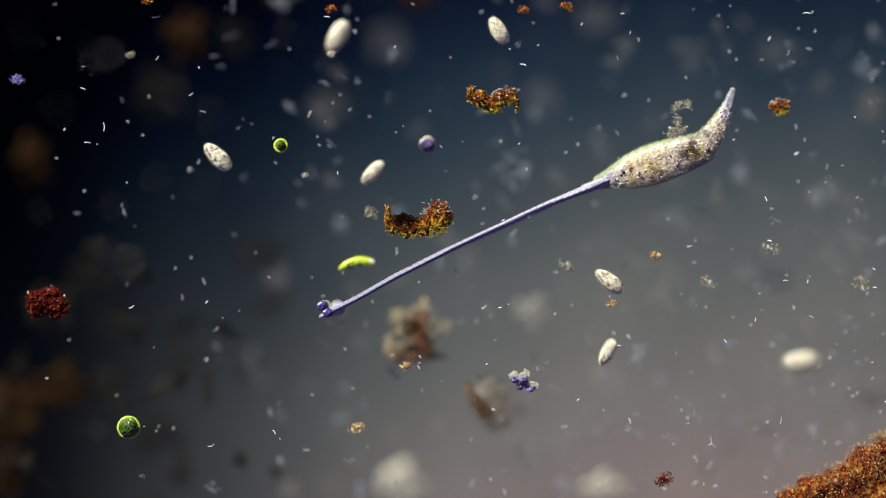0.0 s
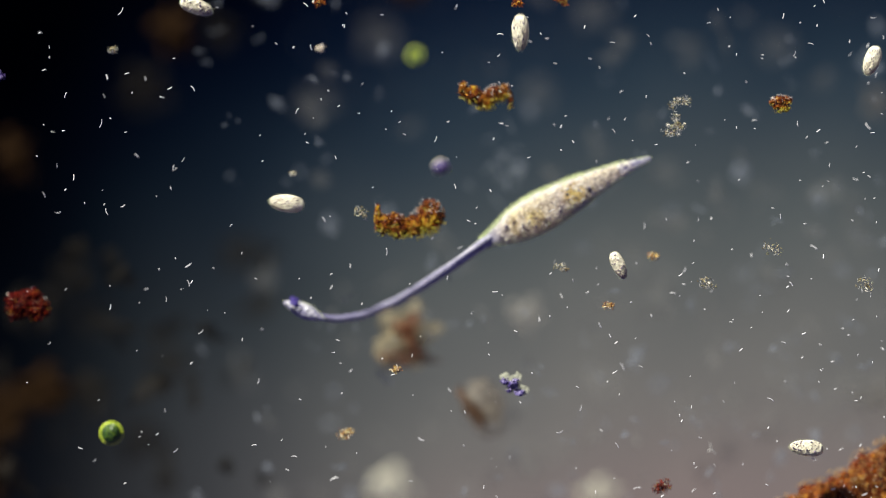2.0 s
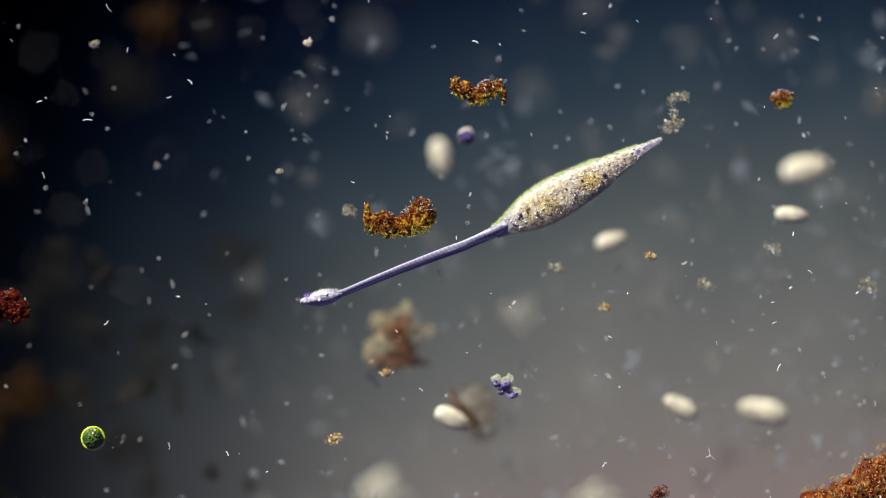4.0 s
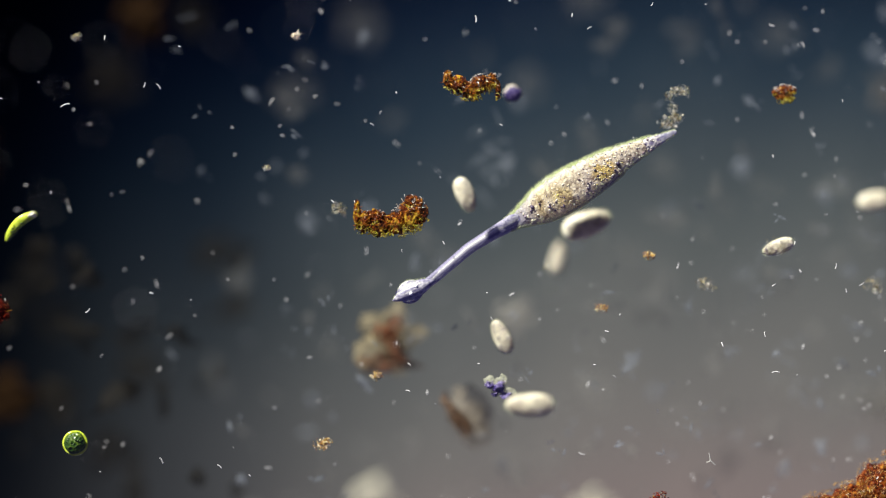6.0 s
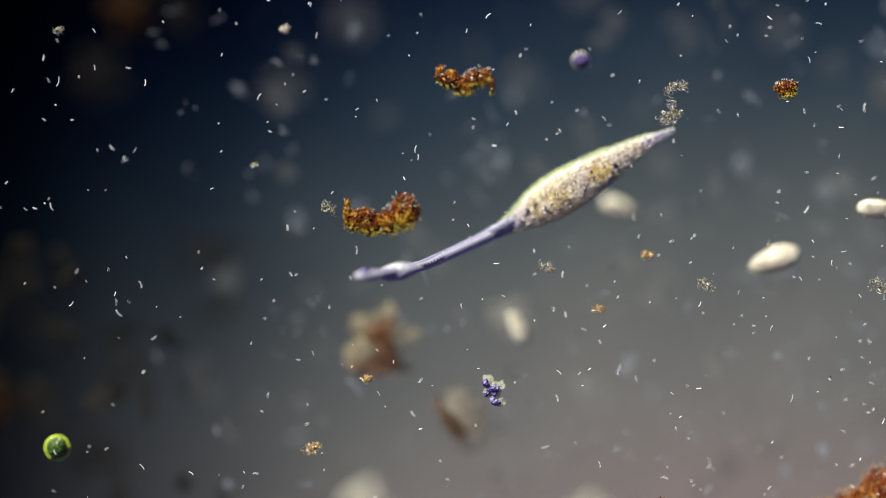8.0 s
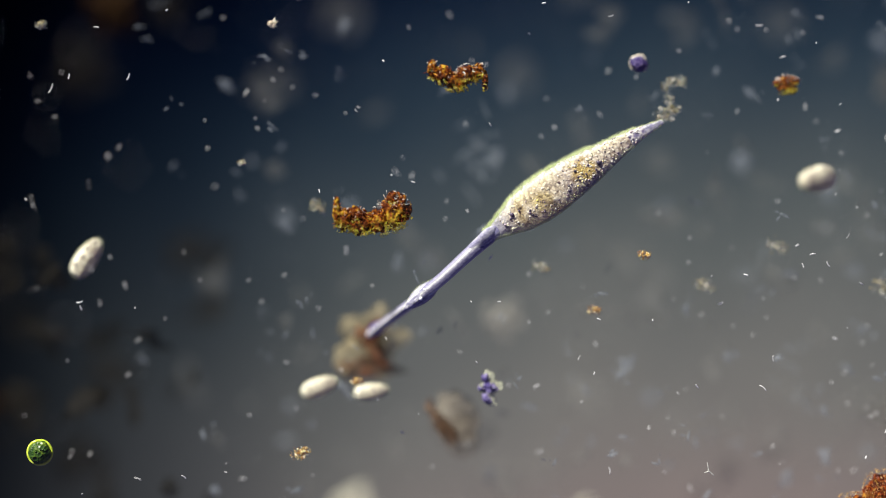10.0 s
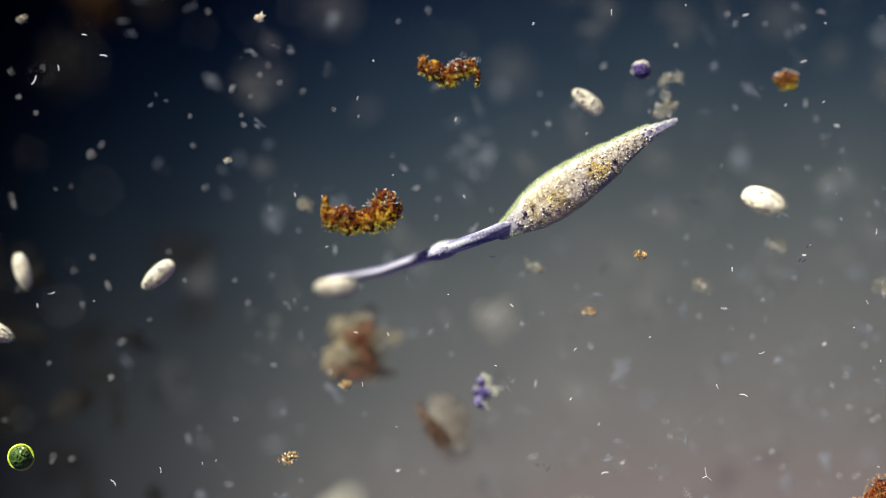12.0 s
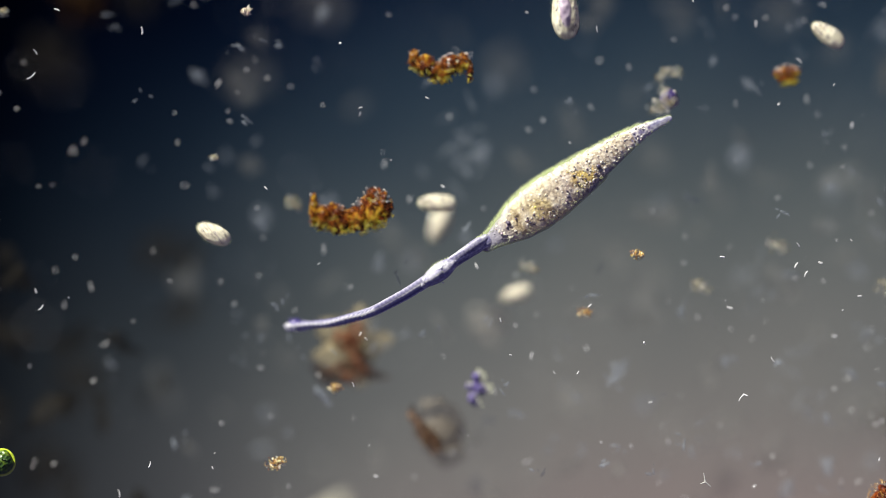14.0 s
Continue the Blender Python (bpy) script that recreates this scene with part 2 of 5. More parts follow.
RED = grainy("dark_red_grains", [(0.0, (0.010, 0.002, 0.003, 1)), (0.5, (0.10, 0.005, 0.005, 1)), (0.85, (0.25, 0.026, 0.005, 1)), (0.97, (0.28, 0.20, 0.02, 1)), (1.0, (0.6, 0.52, 0.4, 1))], 0.7, gloss=0.1)
JELLY = speckled("amber_jelly", [(0.0, (0.010, 0.003, 0.002, 1)), (0.4, (0.08, 0.015, 0.004, 1)), (0.65, (0.26, 0.075, 0.006, 1)), (1.0, (0.52, 0.36, 0.035, 1))], 40, 0.5, 1.0, 5.0, alpha=0.75, spread=1.8, gloss=0.04)
BROWN = speckled("rotted_brown", [(0.0, (0.03, 0.012, 0.008, 1)), (0.5, (0.11, 0.06, 0.035, 1)), (1.0, (0.28, 0.19, 0.12, 1))], 26, 0.6, 0.6, 3.0, alpha=0.32, spread=1.4, gloss=0.04)
# weaker light at the left is put into the colour of DUSK and DIM
DUSK = speckled("dimmed_rotted_brown", [(0.0, (0.004, 0.0015, 0.0006, 1)), (0.5, (0.020, 0.0100, 0.0036, 1)), (1.0, (0.050, 0.026, 0.010, 1))], 14, 0.8, 0.6, 3.0, alpha=0.7, gloss=0.04)
DIM = speckled("dimmed_grey_floc", [(0.0, (0.003, 0.003, 0.0025, 1)), (0.5, (0.016, 0.014, 0.011, 1)), (1.0, (0.036, 0.032, 0.026, 1))], 14, 0.8, 0.6, 3.0, alpha=0.34, gloss=0.04)
GREYFLOC = speckled("grey_floc", [(0.0, (0.05, 0.045, 0.04, 1)), (0.5, (0.14, 0.13, 0.115, 1)), (1.0, (0.30, 0.28, 0.25, 1))], 16, 0.8, 0.5, 3.0, alpha=0.3, gloss=0.04)
FAINT = speckled("faint_floc", [(0.0, (0.09, 0.09, 0.09, 1)), (1.0, (0.26, 0.26, 0.245, 1))], 20, 0.7, 0.5, 3.0, alpha=0.1, spread=1.5, gloss=0.04)
TAN = speckled("tan_rotted_leaf", [(0.0, (0.05, 0.038, 0.02, 1)), (0.45, (0.20, 0.16, 0.085, 1)), (0.8, (0.42, 0.36, 0.22, 1))], 26, 0.6, 0.9, 3.0, alpha=0.30, spread=1.6, gloss=0.04)
REDJELLY = speckled("dark_red_jelly", [(0.0, (0.006, 0.002, 0.003, 1)), (0.5, (0.05, 0.003, 0.003, 1)), (1.0, (0.18, 0.02, 0.006, 1))], 40, 0.25, 1.0, 5.0, alpha=0.85, spread=1.6, gloss=0.04)
MATJELLY = speckled("brown_jelly", [(0.0, (0.012, 0.004, 0.003, 1)), (0.45, (0.09, 0.014, 0.005, 1)), (0.7, (0.22, 0.045, 0.008, 1)), (1.0, (0.42, 0.20, 0.03, 1))], 30, 0.3, 0.3, 5.0, alpha=0.85, spread=1.8, gloss=0.04)
RUST = speckled("rust_rotted_leaf", [(0.0, (0.05, 0.015, 0.010, 1)), (0.5, (0.14, 0.05, 0.028, 1)), (1.0, (0.28, 0.13, 0.06, 1))], 30, 0.7, 0.8, 3.0, alpha=0.38, spread=1.5, gloss=0.04)
FAWN = speckled("fawn_floc", [(0.0, (0.10, 0.08, 0.055, 1)), (0.5, (0.22, 0.185, 0.14, 1)), (1.0, (0.40, 0.36, 0.28, 1))], 18, 0.7, 0.8, 3.0, alpha=0.28, gloss=0.04)
PALEFLOC = speckled("pale_round_floc", [(0.0, (0.16, 0.15, 0.13, 1)), (0.5, (0.30, 0.29, 0.26, 1)), (1.0, (0.48, 0.47, 0.42, 1))], 18, 0.7, 0.8, 3.0, alpha=0.34, gloss=0.04)
WISP = speckled("torn_slime", [(0.0, (0.08, 0.10, 0.13, 1)), (1.0, (0.40, 0.44, 0.50, 1))], 16, 0.7, 0.5, 3.0, alpha=0.2, gloss=0.04)
SLIME = speckled("thin_slime", [(0.0, (0.14, 0.17, 0.21, 1)), (1.0, (0.42, 0.46, 0.50, 1))], 24, 0.7, 0.5, 3.0, alpha=0.07, spread=1.4, gloss=0.04)
WHITEFLOC = speckled("white_floc", [(0.0, (0.42, 0.40, 0.30, 1)), (1.0, (0.9, 0.87, 0.72, 1))], 16, 0.6, 0.5, 3.0, alpha=0.4, gloss=0.04)
GREEN = speckled("leaf_green_plasm", [(0.0, (0.004, 0.014, 0.003, 1)), (0.5, (0.022, 0.06, 0.006, 1)), (0.8, (0.09, 0.15, 0.012, 1)), (1.0, (0.26, 0.34, 0.03, 1))], 46, 0.4, 0.7, 4.0, spread=1.4)
LIME = speckled("lime_cell_wall", [(0.0, (0.25, 0.36, 0.02, 1)), (0.5, (0.50, 0.62, 0.05, 1)), (1.0, (0.80, 0.85, 0.20, 1))], 30, 0.2, 0.3, 4.0)
THROAT = grainy("throat_granules", [(0.0, (0.05, 0.04, 0.14, 1)), (0.4, (0.22, 0.20, 0.36, 1)), (0.8, (0.50, 0.48, 0.60, 1)), (1.0, (0.85, 0.84, 0.86, 1))], 0.3)
PURPLE = grainy("purple_grains", [(0.0, (0.05, 0.03, 0.16, 1)), (0.5, (0.20, 0.13, 0.44, 1)), (0.85, (0.42, 0.34, 0.66, 1)), (1.0, (0.85, 0.82, 0.85, 1))], 0.3)
GLASSY = speckled("clear_rod_wall", [(0.0, (0.6, 0.6, 0.62, 1)), (1.0, (0.95, 0.95, 0.95, 1))], 80, 0.3, 0.2, 3.0, alpha=0.9)
def clear_skin(name, colour, ior):
    m, n, l, b = material(name)
    b.inputs["Base Color"].default_value, b.inputs["Roughness"].default_value = colour, 0.06
    b.inputs["Transmission Weight"].default_value, b.inputs["IOR"].default_value = 1.0, ior
    co, w, bp = n.new("ShaderNodeTexCoord"), n.new("ShaderNodeTexNoise"), n.new("ShaderNodeBump")
    w.inputs["Scale"].default_value = 60
    bp.inputs["Strength"].default_value, bp.inputs["Distance"].default_value = 0.25, 0.002
    l.new(co.outputs["Object"], w.inputs["Vector"])
    l.new(w.outputs["Fac"], bp.inputs["Height"])
    l.new(bp.outputs["Normal"], b.inputs["Normal"])
    return m


LIMESKIN = speckled("pale_lime_skin", [(0.0, (0.34, 0.36, 0.26, 1)), (1.0, (0.80, 0.82, 0.60, 1))], 60, 0.4, 0.5, 3.0, alpha=0.3)
PALEFIBRE = speckled("pale_fibre", [(0.0, (0.30, 0.30, 0.28, 1)), (1.0, (0.70, 0.70, 0.66, 1))], 80, 0.4, 0.2, 3.0, alpha=0.7)
PELLICLE = clear_skin("clear_cell_skin", (0.96, 0.97, 0.92, 1), 1.16)
CILIA = speckled("fine_cilia", [(0.0, (0.5, 0.55, 0.3, 1)), (1.0, (0.8, 0.85, 0.6, 1))], 80, 0.4, 0.1, 3.0, alpha=0.6)
# the bright lime rim light of the edge is put into the cilia's colour
COAT = lets_light_through(speckled("rim_light_cilia_coat", [(0.0, (0.70, 0.78, 0.46, 1)), (1.0, (0.92, 0.97, 0.74, 1))], 60, 0.4, 0.1, 3.0), 0.5, (1, 1, 0.9, 1))


def lit_field():
    """The field of the lamp seen through the condenser and its stop: a glowing sheet, its falloff painted dark to one
    corner.
    """
    m, n, l, b = material("lamp_field")
    n.remove(b)
    co = n.new("ShaderNodeTexCoord")
    sep = n.new("ShaderNodeSeparateXYZ")
    l.new(co.outputs["Object"], sep.inputs[0])

    def math_node(op, a, c, d=0.0, clamp=False):
        k = n.new("ShaderNodeMath")
        k.operation, k.use_clamp = op, clamp
        for i, q in enumerate((a, c, d)):
            if isinstance(q, (int, float)):
                k.inputs[i].default_value = q
            else:
                l.new(q, k.inputs[i])
        return k.outputs[0]
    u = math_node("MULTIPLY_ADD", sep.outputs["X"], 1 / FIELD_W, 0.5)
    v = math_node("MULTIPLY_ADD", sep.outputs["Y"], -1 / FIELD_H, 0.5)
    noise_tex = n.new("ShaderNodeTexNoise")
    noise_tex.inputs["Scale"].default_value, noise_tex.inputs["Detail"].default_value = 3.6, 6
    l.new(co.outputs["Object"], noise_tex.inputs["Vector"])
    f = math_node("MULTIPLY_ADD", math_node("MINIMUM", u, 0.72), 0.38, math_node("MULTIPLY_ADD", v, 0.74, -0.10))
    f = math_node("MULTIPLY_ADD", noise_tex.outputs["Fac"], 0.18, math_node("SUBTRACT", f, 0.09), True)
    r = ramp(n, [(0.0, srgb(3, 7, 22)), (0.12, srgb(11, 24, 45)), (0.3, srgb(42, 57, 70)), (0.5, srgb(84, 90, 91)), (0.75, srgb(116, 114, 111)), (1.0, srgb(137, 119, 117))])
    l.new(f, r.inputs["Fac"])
    # weakening light to the left and cloudy haze, both painted into the glow
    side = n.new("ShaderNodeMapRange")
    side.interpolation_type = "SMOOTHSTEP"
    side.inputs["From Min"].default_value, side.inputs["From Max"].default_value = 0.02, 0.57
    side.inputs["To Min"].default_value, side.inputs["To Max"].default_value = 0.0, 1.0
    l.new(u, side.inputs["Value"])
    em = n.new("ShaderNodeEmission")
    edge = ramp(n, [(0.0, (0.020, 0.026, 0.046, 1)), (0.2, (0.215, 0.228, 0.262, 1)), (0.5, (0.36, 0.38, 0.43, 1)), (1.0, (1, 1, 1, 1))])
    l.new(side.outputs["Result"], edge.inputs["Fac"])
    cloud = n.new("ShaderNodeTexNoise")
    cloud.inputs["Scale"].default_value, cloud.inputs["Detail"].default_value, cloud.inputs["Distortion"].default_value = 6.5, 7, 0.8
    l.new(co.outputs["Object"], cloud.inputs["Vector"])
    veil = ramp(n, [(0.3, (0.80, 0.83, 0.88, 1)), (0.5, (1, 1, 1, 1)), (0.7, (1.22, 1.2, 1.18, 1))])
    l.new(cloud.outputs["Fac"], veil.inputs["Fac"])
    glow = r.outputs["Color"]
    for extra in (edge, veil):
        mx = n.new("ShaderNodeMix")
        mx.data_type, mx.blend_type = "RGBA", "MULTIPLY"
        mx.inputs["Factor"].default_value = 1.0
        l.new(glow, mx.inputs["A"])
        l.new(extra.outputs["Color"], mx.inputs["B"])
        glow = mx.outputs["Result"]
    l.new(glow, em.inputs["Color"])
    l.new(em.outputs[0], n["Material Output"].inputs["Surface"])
    return m


FIELD_Z = -1.6
FIELD_W = 1568 * PX * (D0 - FIELD_Z) / D0
FIELD_H = FIELD_W * 882 / 1568
bm = bmesh.new()
bmesh.ops.create_grid(bm, x_segments=1, y_segments=1, size=0.5)
bmesh.ops.scale(bm, verts=bm.verts, vec=(FIELD_W * 1.3, FIELD_H * 1.3, 1))
me = bpy.data.meshes.new("backdrop")
bm.to_mesh(me)
bm.free()
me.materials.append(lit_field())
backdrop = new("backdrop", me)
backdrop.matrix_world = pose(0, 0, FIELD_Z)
tagged(backdrop, "glowing blue-grey field of the microscope lamp", "backdrop", kind="structure")


# ---- mesh tools ----
def part(name, me_or_bm, mat, parent=None, label="", kind="", smooth=True):
    if isinstance(me_or_bm, bmesh.types.BMesh):
        mesh = bpy.data.meshes.new(name)
        me_or_bm.to_mesh(mesh)
        me_or_bm.free()
    else:
        mesh = me_or_bm
    if not mesh.materials:
        mesh.materials.append(mat)
    if smooth:
        mesh.polygons.foreach_set("use_smooth", [True] * len(mesh.polygons))
    ob = new(name, mesh)
    ob.parent = parent
    return tagged(ob, label, kind=kind)


def bulge(a, p):
    """The round of a cross-section at angle a, flatter on top where p is below 1."""
    return math.copysign(abs(math.cos(a)) ** p, math.cos(a)), math.copysign(abs(math.sin(a)) ** p, math.sin(a))


def lathe(profile, flat=0.75, sides=28, rough=0.0, seed=0, plateau=0.8):
    """A body of revolution along x, from (x, radius) pairs in PX, pressed flat in z, with slightly uneven skin."""
    b = bmesh.new()
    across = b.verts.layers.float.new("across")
    rings = []
    for x, r in profile:
        ring = []
        for i in range(sides):
            a = 2 * math.pi * i / sides
            ky, kz = bulge(a, plateau)
            p = Vector((x, r * ky, r * kz * flat))
            if rough:
                k = 1 + rough * noise.noise(Vector((x * 0.05 + seed, 2 * math.cos(a), 2 * math.sin(a))))
                p.y, p.z = p.y * k, p.z * k
            v = b.verts.new(p * PX)
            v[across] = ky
            ring.append(v)
        rings.append(ring)
    for q, w in zip(rings, rings[1:]):
        for i in range(sides):
            b.faces.new((q[i], w[i], w[(i + 1) % sides], q[(i + 1) % sides]))
    b.faces.new(rings[0])
    b.faces.new(list(reversed(rings[-1])))
    bmesh.ops.recalc_face_normals(b, faces=b.faces)
    return b


def cilia_coat(profile, n, length, rng, flat, plateau=0.9, spread=0.4):
    """Short cilia that stand out from both flanks of a lathe body, longer towards the beam as its bright rim."""
    xs, rs = np.array(profile).T
    vs, fs = [], []
    for i in range(n):
        x = rng.uniform(xs[0], xs[-1])
        r = float(np.interp(x, xs, rs))
        a = rng.normal(0, spread) + (math.pi if i % 2 else 0)
        ky, kz = bulge(a, plateau)
        base = np.array((x, r * ky * 0.98, r * kz * flat))
        out = np.array((rng.normal(-0.25, 0.3), math.cos(a), math.sin(a) * 0.6))
        tip = base + out / np.linalg.norm(out) * length * rng.uniform(0.4, 1.0) * (1.0 if i % 2 else 0.45)
        for d in ((0.3, 0, 0), (-0.3, 0, 0), (0, 0, 0.3)):
            vs.append((base + d) * PX)
        vs.append(tip * PX)
        fs += [[4 * i + k for k in f] for f in ((0, 1, 3), (1, 2, 3), (2, 0, 3), (0, 2, 1))]
    mesh = bpy.data.meshes.new("ciliary_coat")
    mesh.from_pydata([tuple(v) for v in vs], [], fs)
    return mesh


def rounded(x0, r0, x1, r1, steps=8):
    """The profile of a tapered piece with round ends."""
    out = [(x0 - r0 * math.cos(a), max(0.15, r0 * math.sin(a))) for a in np.linspace(0.08, math.pi / 2, 6)]
    out += [(x0 + (x1 - x0) * k, r0 + (r1 - r0) * k) for k in np.linspace(0, 1, steps)[1:-1]]
    out += [(x1 + r1 * math.sin(a), max(0.15, r1 * math.cos(a))) for a in np.linspace(0, math.pi / 2 - 0.08, 6)]
    return out


def spindle(half, r, steps=9):
    """The profile of a piece that is thickest in its middle, with round ends."""
    end = 0.62 * r
    out = [(-half - end * math.cos(a), max(0.15, end * math.sin(a))) for a in np.linspace(0.08, 1.3, 4)]
    out += [(half * k, r * (1 - 0.38 * k * k)) for k in np.linspace(-1, 1, steps)]
    return out + [(-x, q) for x, q in reversed(out[:4])]


ICO = bmesh.new()
bmesh.ops.create_icosphere(ICO, subdivisions=1, radius=1)
ICO_V = np.array([v.co[:] for v in ICO.verts])
ICO_F = np.array([[v.index for v in f.verts] for f in ICO.faces])
ICO.free()


def grains(name, spots, rng, lumpy=0.25, stretch=1.5, fibrous=False):
    """One mesh of many small uneven grains; spots are (x, y, z, size) in PX, made by rule."""
    vs, fs = [], []
    for i, (x, y, z, s) in enumerate(spots):
        q, _ = np.linalg.qr(rng.normal(size=(3, 3)))
        v = ICO_V * (1 + lumpy * rng.uniform(-1, 1, (len(ICO_V), 1))) * (np.array([rng.uniform(0.35, 0.7), rng.uniform(0.35, 0.7), rng.uniform(0.8, stretch)]) if fibrous else rng.uniform(0.35, stretch, 3))
        vs.append((v @ q * s + (x, y, z)) * PX)
        fs.append(ICO_F + i * len(ICO_V))
    mesh = bpy.data.meshes.new(name)
    mesh.from_pydata(np.concatenate(vs).tolist(), [], np.concatenate(fs).tolist())
    return mesh


def in_lobes(lobes, n, size, rng, shell=0.5):
    """Spots for grains inside rounded lobes (x, y, rx, ry, rz)."""
    area = np.array([rx * ry for _, _, rx, ry, _ in lobes], float)
    out = []
    for k in rng.choice(len(lobes), n, p=area / area.sum()):
        x, y, rx, ry, rz = lobes[k]
        d = rng.normal(size=3)
        d /= np.linalg.norm(d)
        d *= rng.uniform(shell, 1.05)
        out.append((x + d[0] * rx, y + d[1] * ry, d[2] * rz, rng.uniform(*size)))
    return out


def curls(name, spots, rng):
    """One mesh of thin bent fibres; spots are (x, y, z, size) in PX, made by rule."""
    vs, fs = [], []
    for x, y, z, s in spots:
        q, _ = np.linalg.qr(rng.normal(size=(3, 3)))
        sweep, thick = rng.uniform(1.6, 4.2), rng.uniform(0.22, 0.42)
        at = len(vs)
        for k in range(9):
            a = sweep * k / 8
            c, o = np.array((math.cos(a), math.sin(a), 0.15 * a)) * s, np.array((math.cos(a), math.sin(a), 0))
            for b in range(3):
                w = math.cos(b * 2.094) * o + math.sin(b * 2.094) * np.array((0, 0, 1))
                vs.append(tuple(((c + w * thick) @ q + (x, y, z)) * PX))
        for k in range(8):
            for b in range(3):
                fs.append((at + 3 * k + b, at + 3 * k + (b + 1) % 3, at + 3 * k + 3 + (b + 1) % 3, at + 3 * k + 3 + b))
        fs += [(at + 2, at + 1, at), (at + 24, at + 25, at + 26)]
    mesh = bpy.data.meshes.new(name)
    mesh.from_pydata(vs, [], fs)
    return mesh


def torus(big, small, flat=0.8, sides=40, rim=10):
    b = bmesh.new()
    rows = [[b.verts.new(Vector(((big + small * math.cos(v)) * math.cos(u), (big + small * math.cos(v)) * math.sin(u), small * math.sin(v) * flat)) * PX)
             for v in np.linspace(0, 2 * math.pi, rim, endpoint=False)] for u in np.linspace(0, 2 * math.pi, sides, endpoint=False)]
    for i in range(sides):
        q, w = rows[i], rows[(i + 1) % sides]
        for j in range(rim):
            b.faces.new((q[j], w[j], w[(j + 1) % rim], q[(j + 1) % rim]))
    return b


def lumps(lobes, rng, sub=2, amp=0.25, freq=3.0):
    """Soft irregular masses, one for each lobe."""
    b = bmesh.new()
    for x, y, rx, ry, rz in lobes:
        made = bmesh.ops.create_icosphere(b, subdivisions=sub, radius=1)["verts"]
        o = Vector(rng.uniform(-9, 9, 3))
        for v in made:
            k = 1 + amp * noise.fractal(v.co * freq * 0.5 + o, 1.0, 2.0, 3)
            v.co = Vector((x + v.co.x * rx * k, y + v.co.y * ry * k, v.co.z * rz * k)) * PX
    return b


def thing(name, where, label, category, group=""):
    e = new(name)
    e.empty_display_size = 0.02
    e.location = where
    return tagged(e, label, category, group)


# ---- the long-necked hunter: a spindle body, a tail, and a neck of short pieces that slide over one another ----
BODY_L = 330.0
U_KEYS = [0, 0.04, 0.1, 0.2, 0.3, 0.45, 0.6, 0.7, 0.8, 0.88, 0.94, 1.0, 1.06]
U_RADII = [4.0, 6.0, 9.0, 14.5, 20, 28, 33.5, 34, 29, 19.8, 12.6, 9.0, 8.0]
NECK_N = 44
NECK_THIN, NECK_FLAT = 6.5, 1.6
BODY_FLAT = 0.5
PLAT = 0.88


def girth(u):
    return float(np.interp(u, U_KEYS, U_RADII))


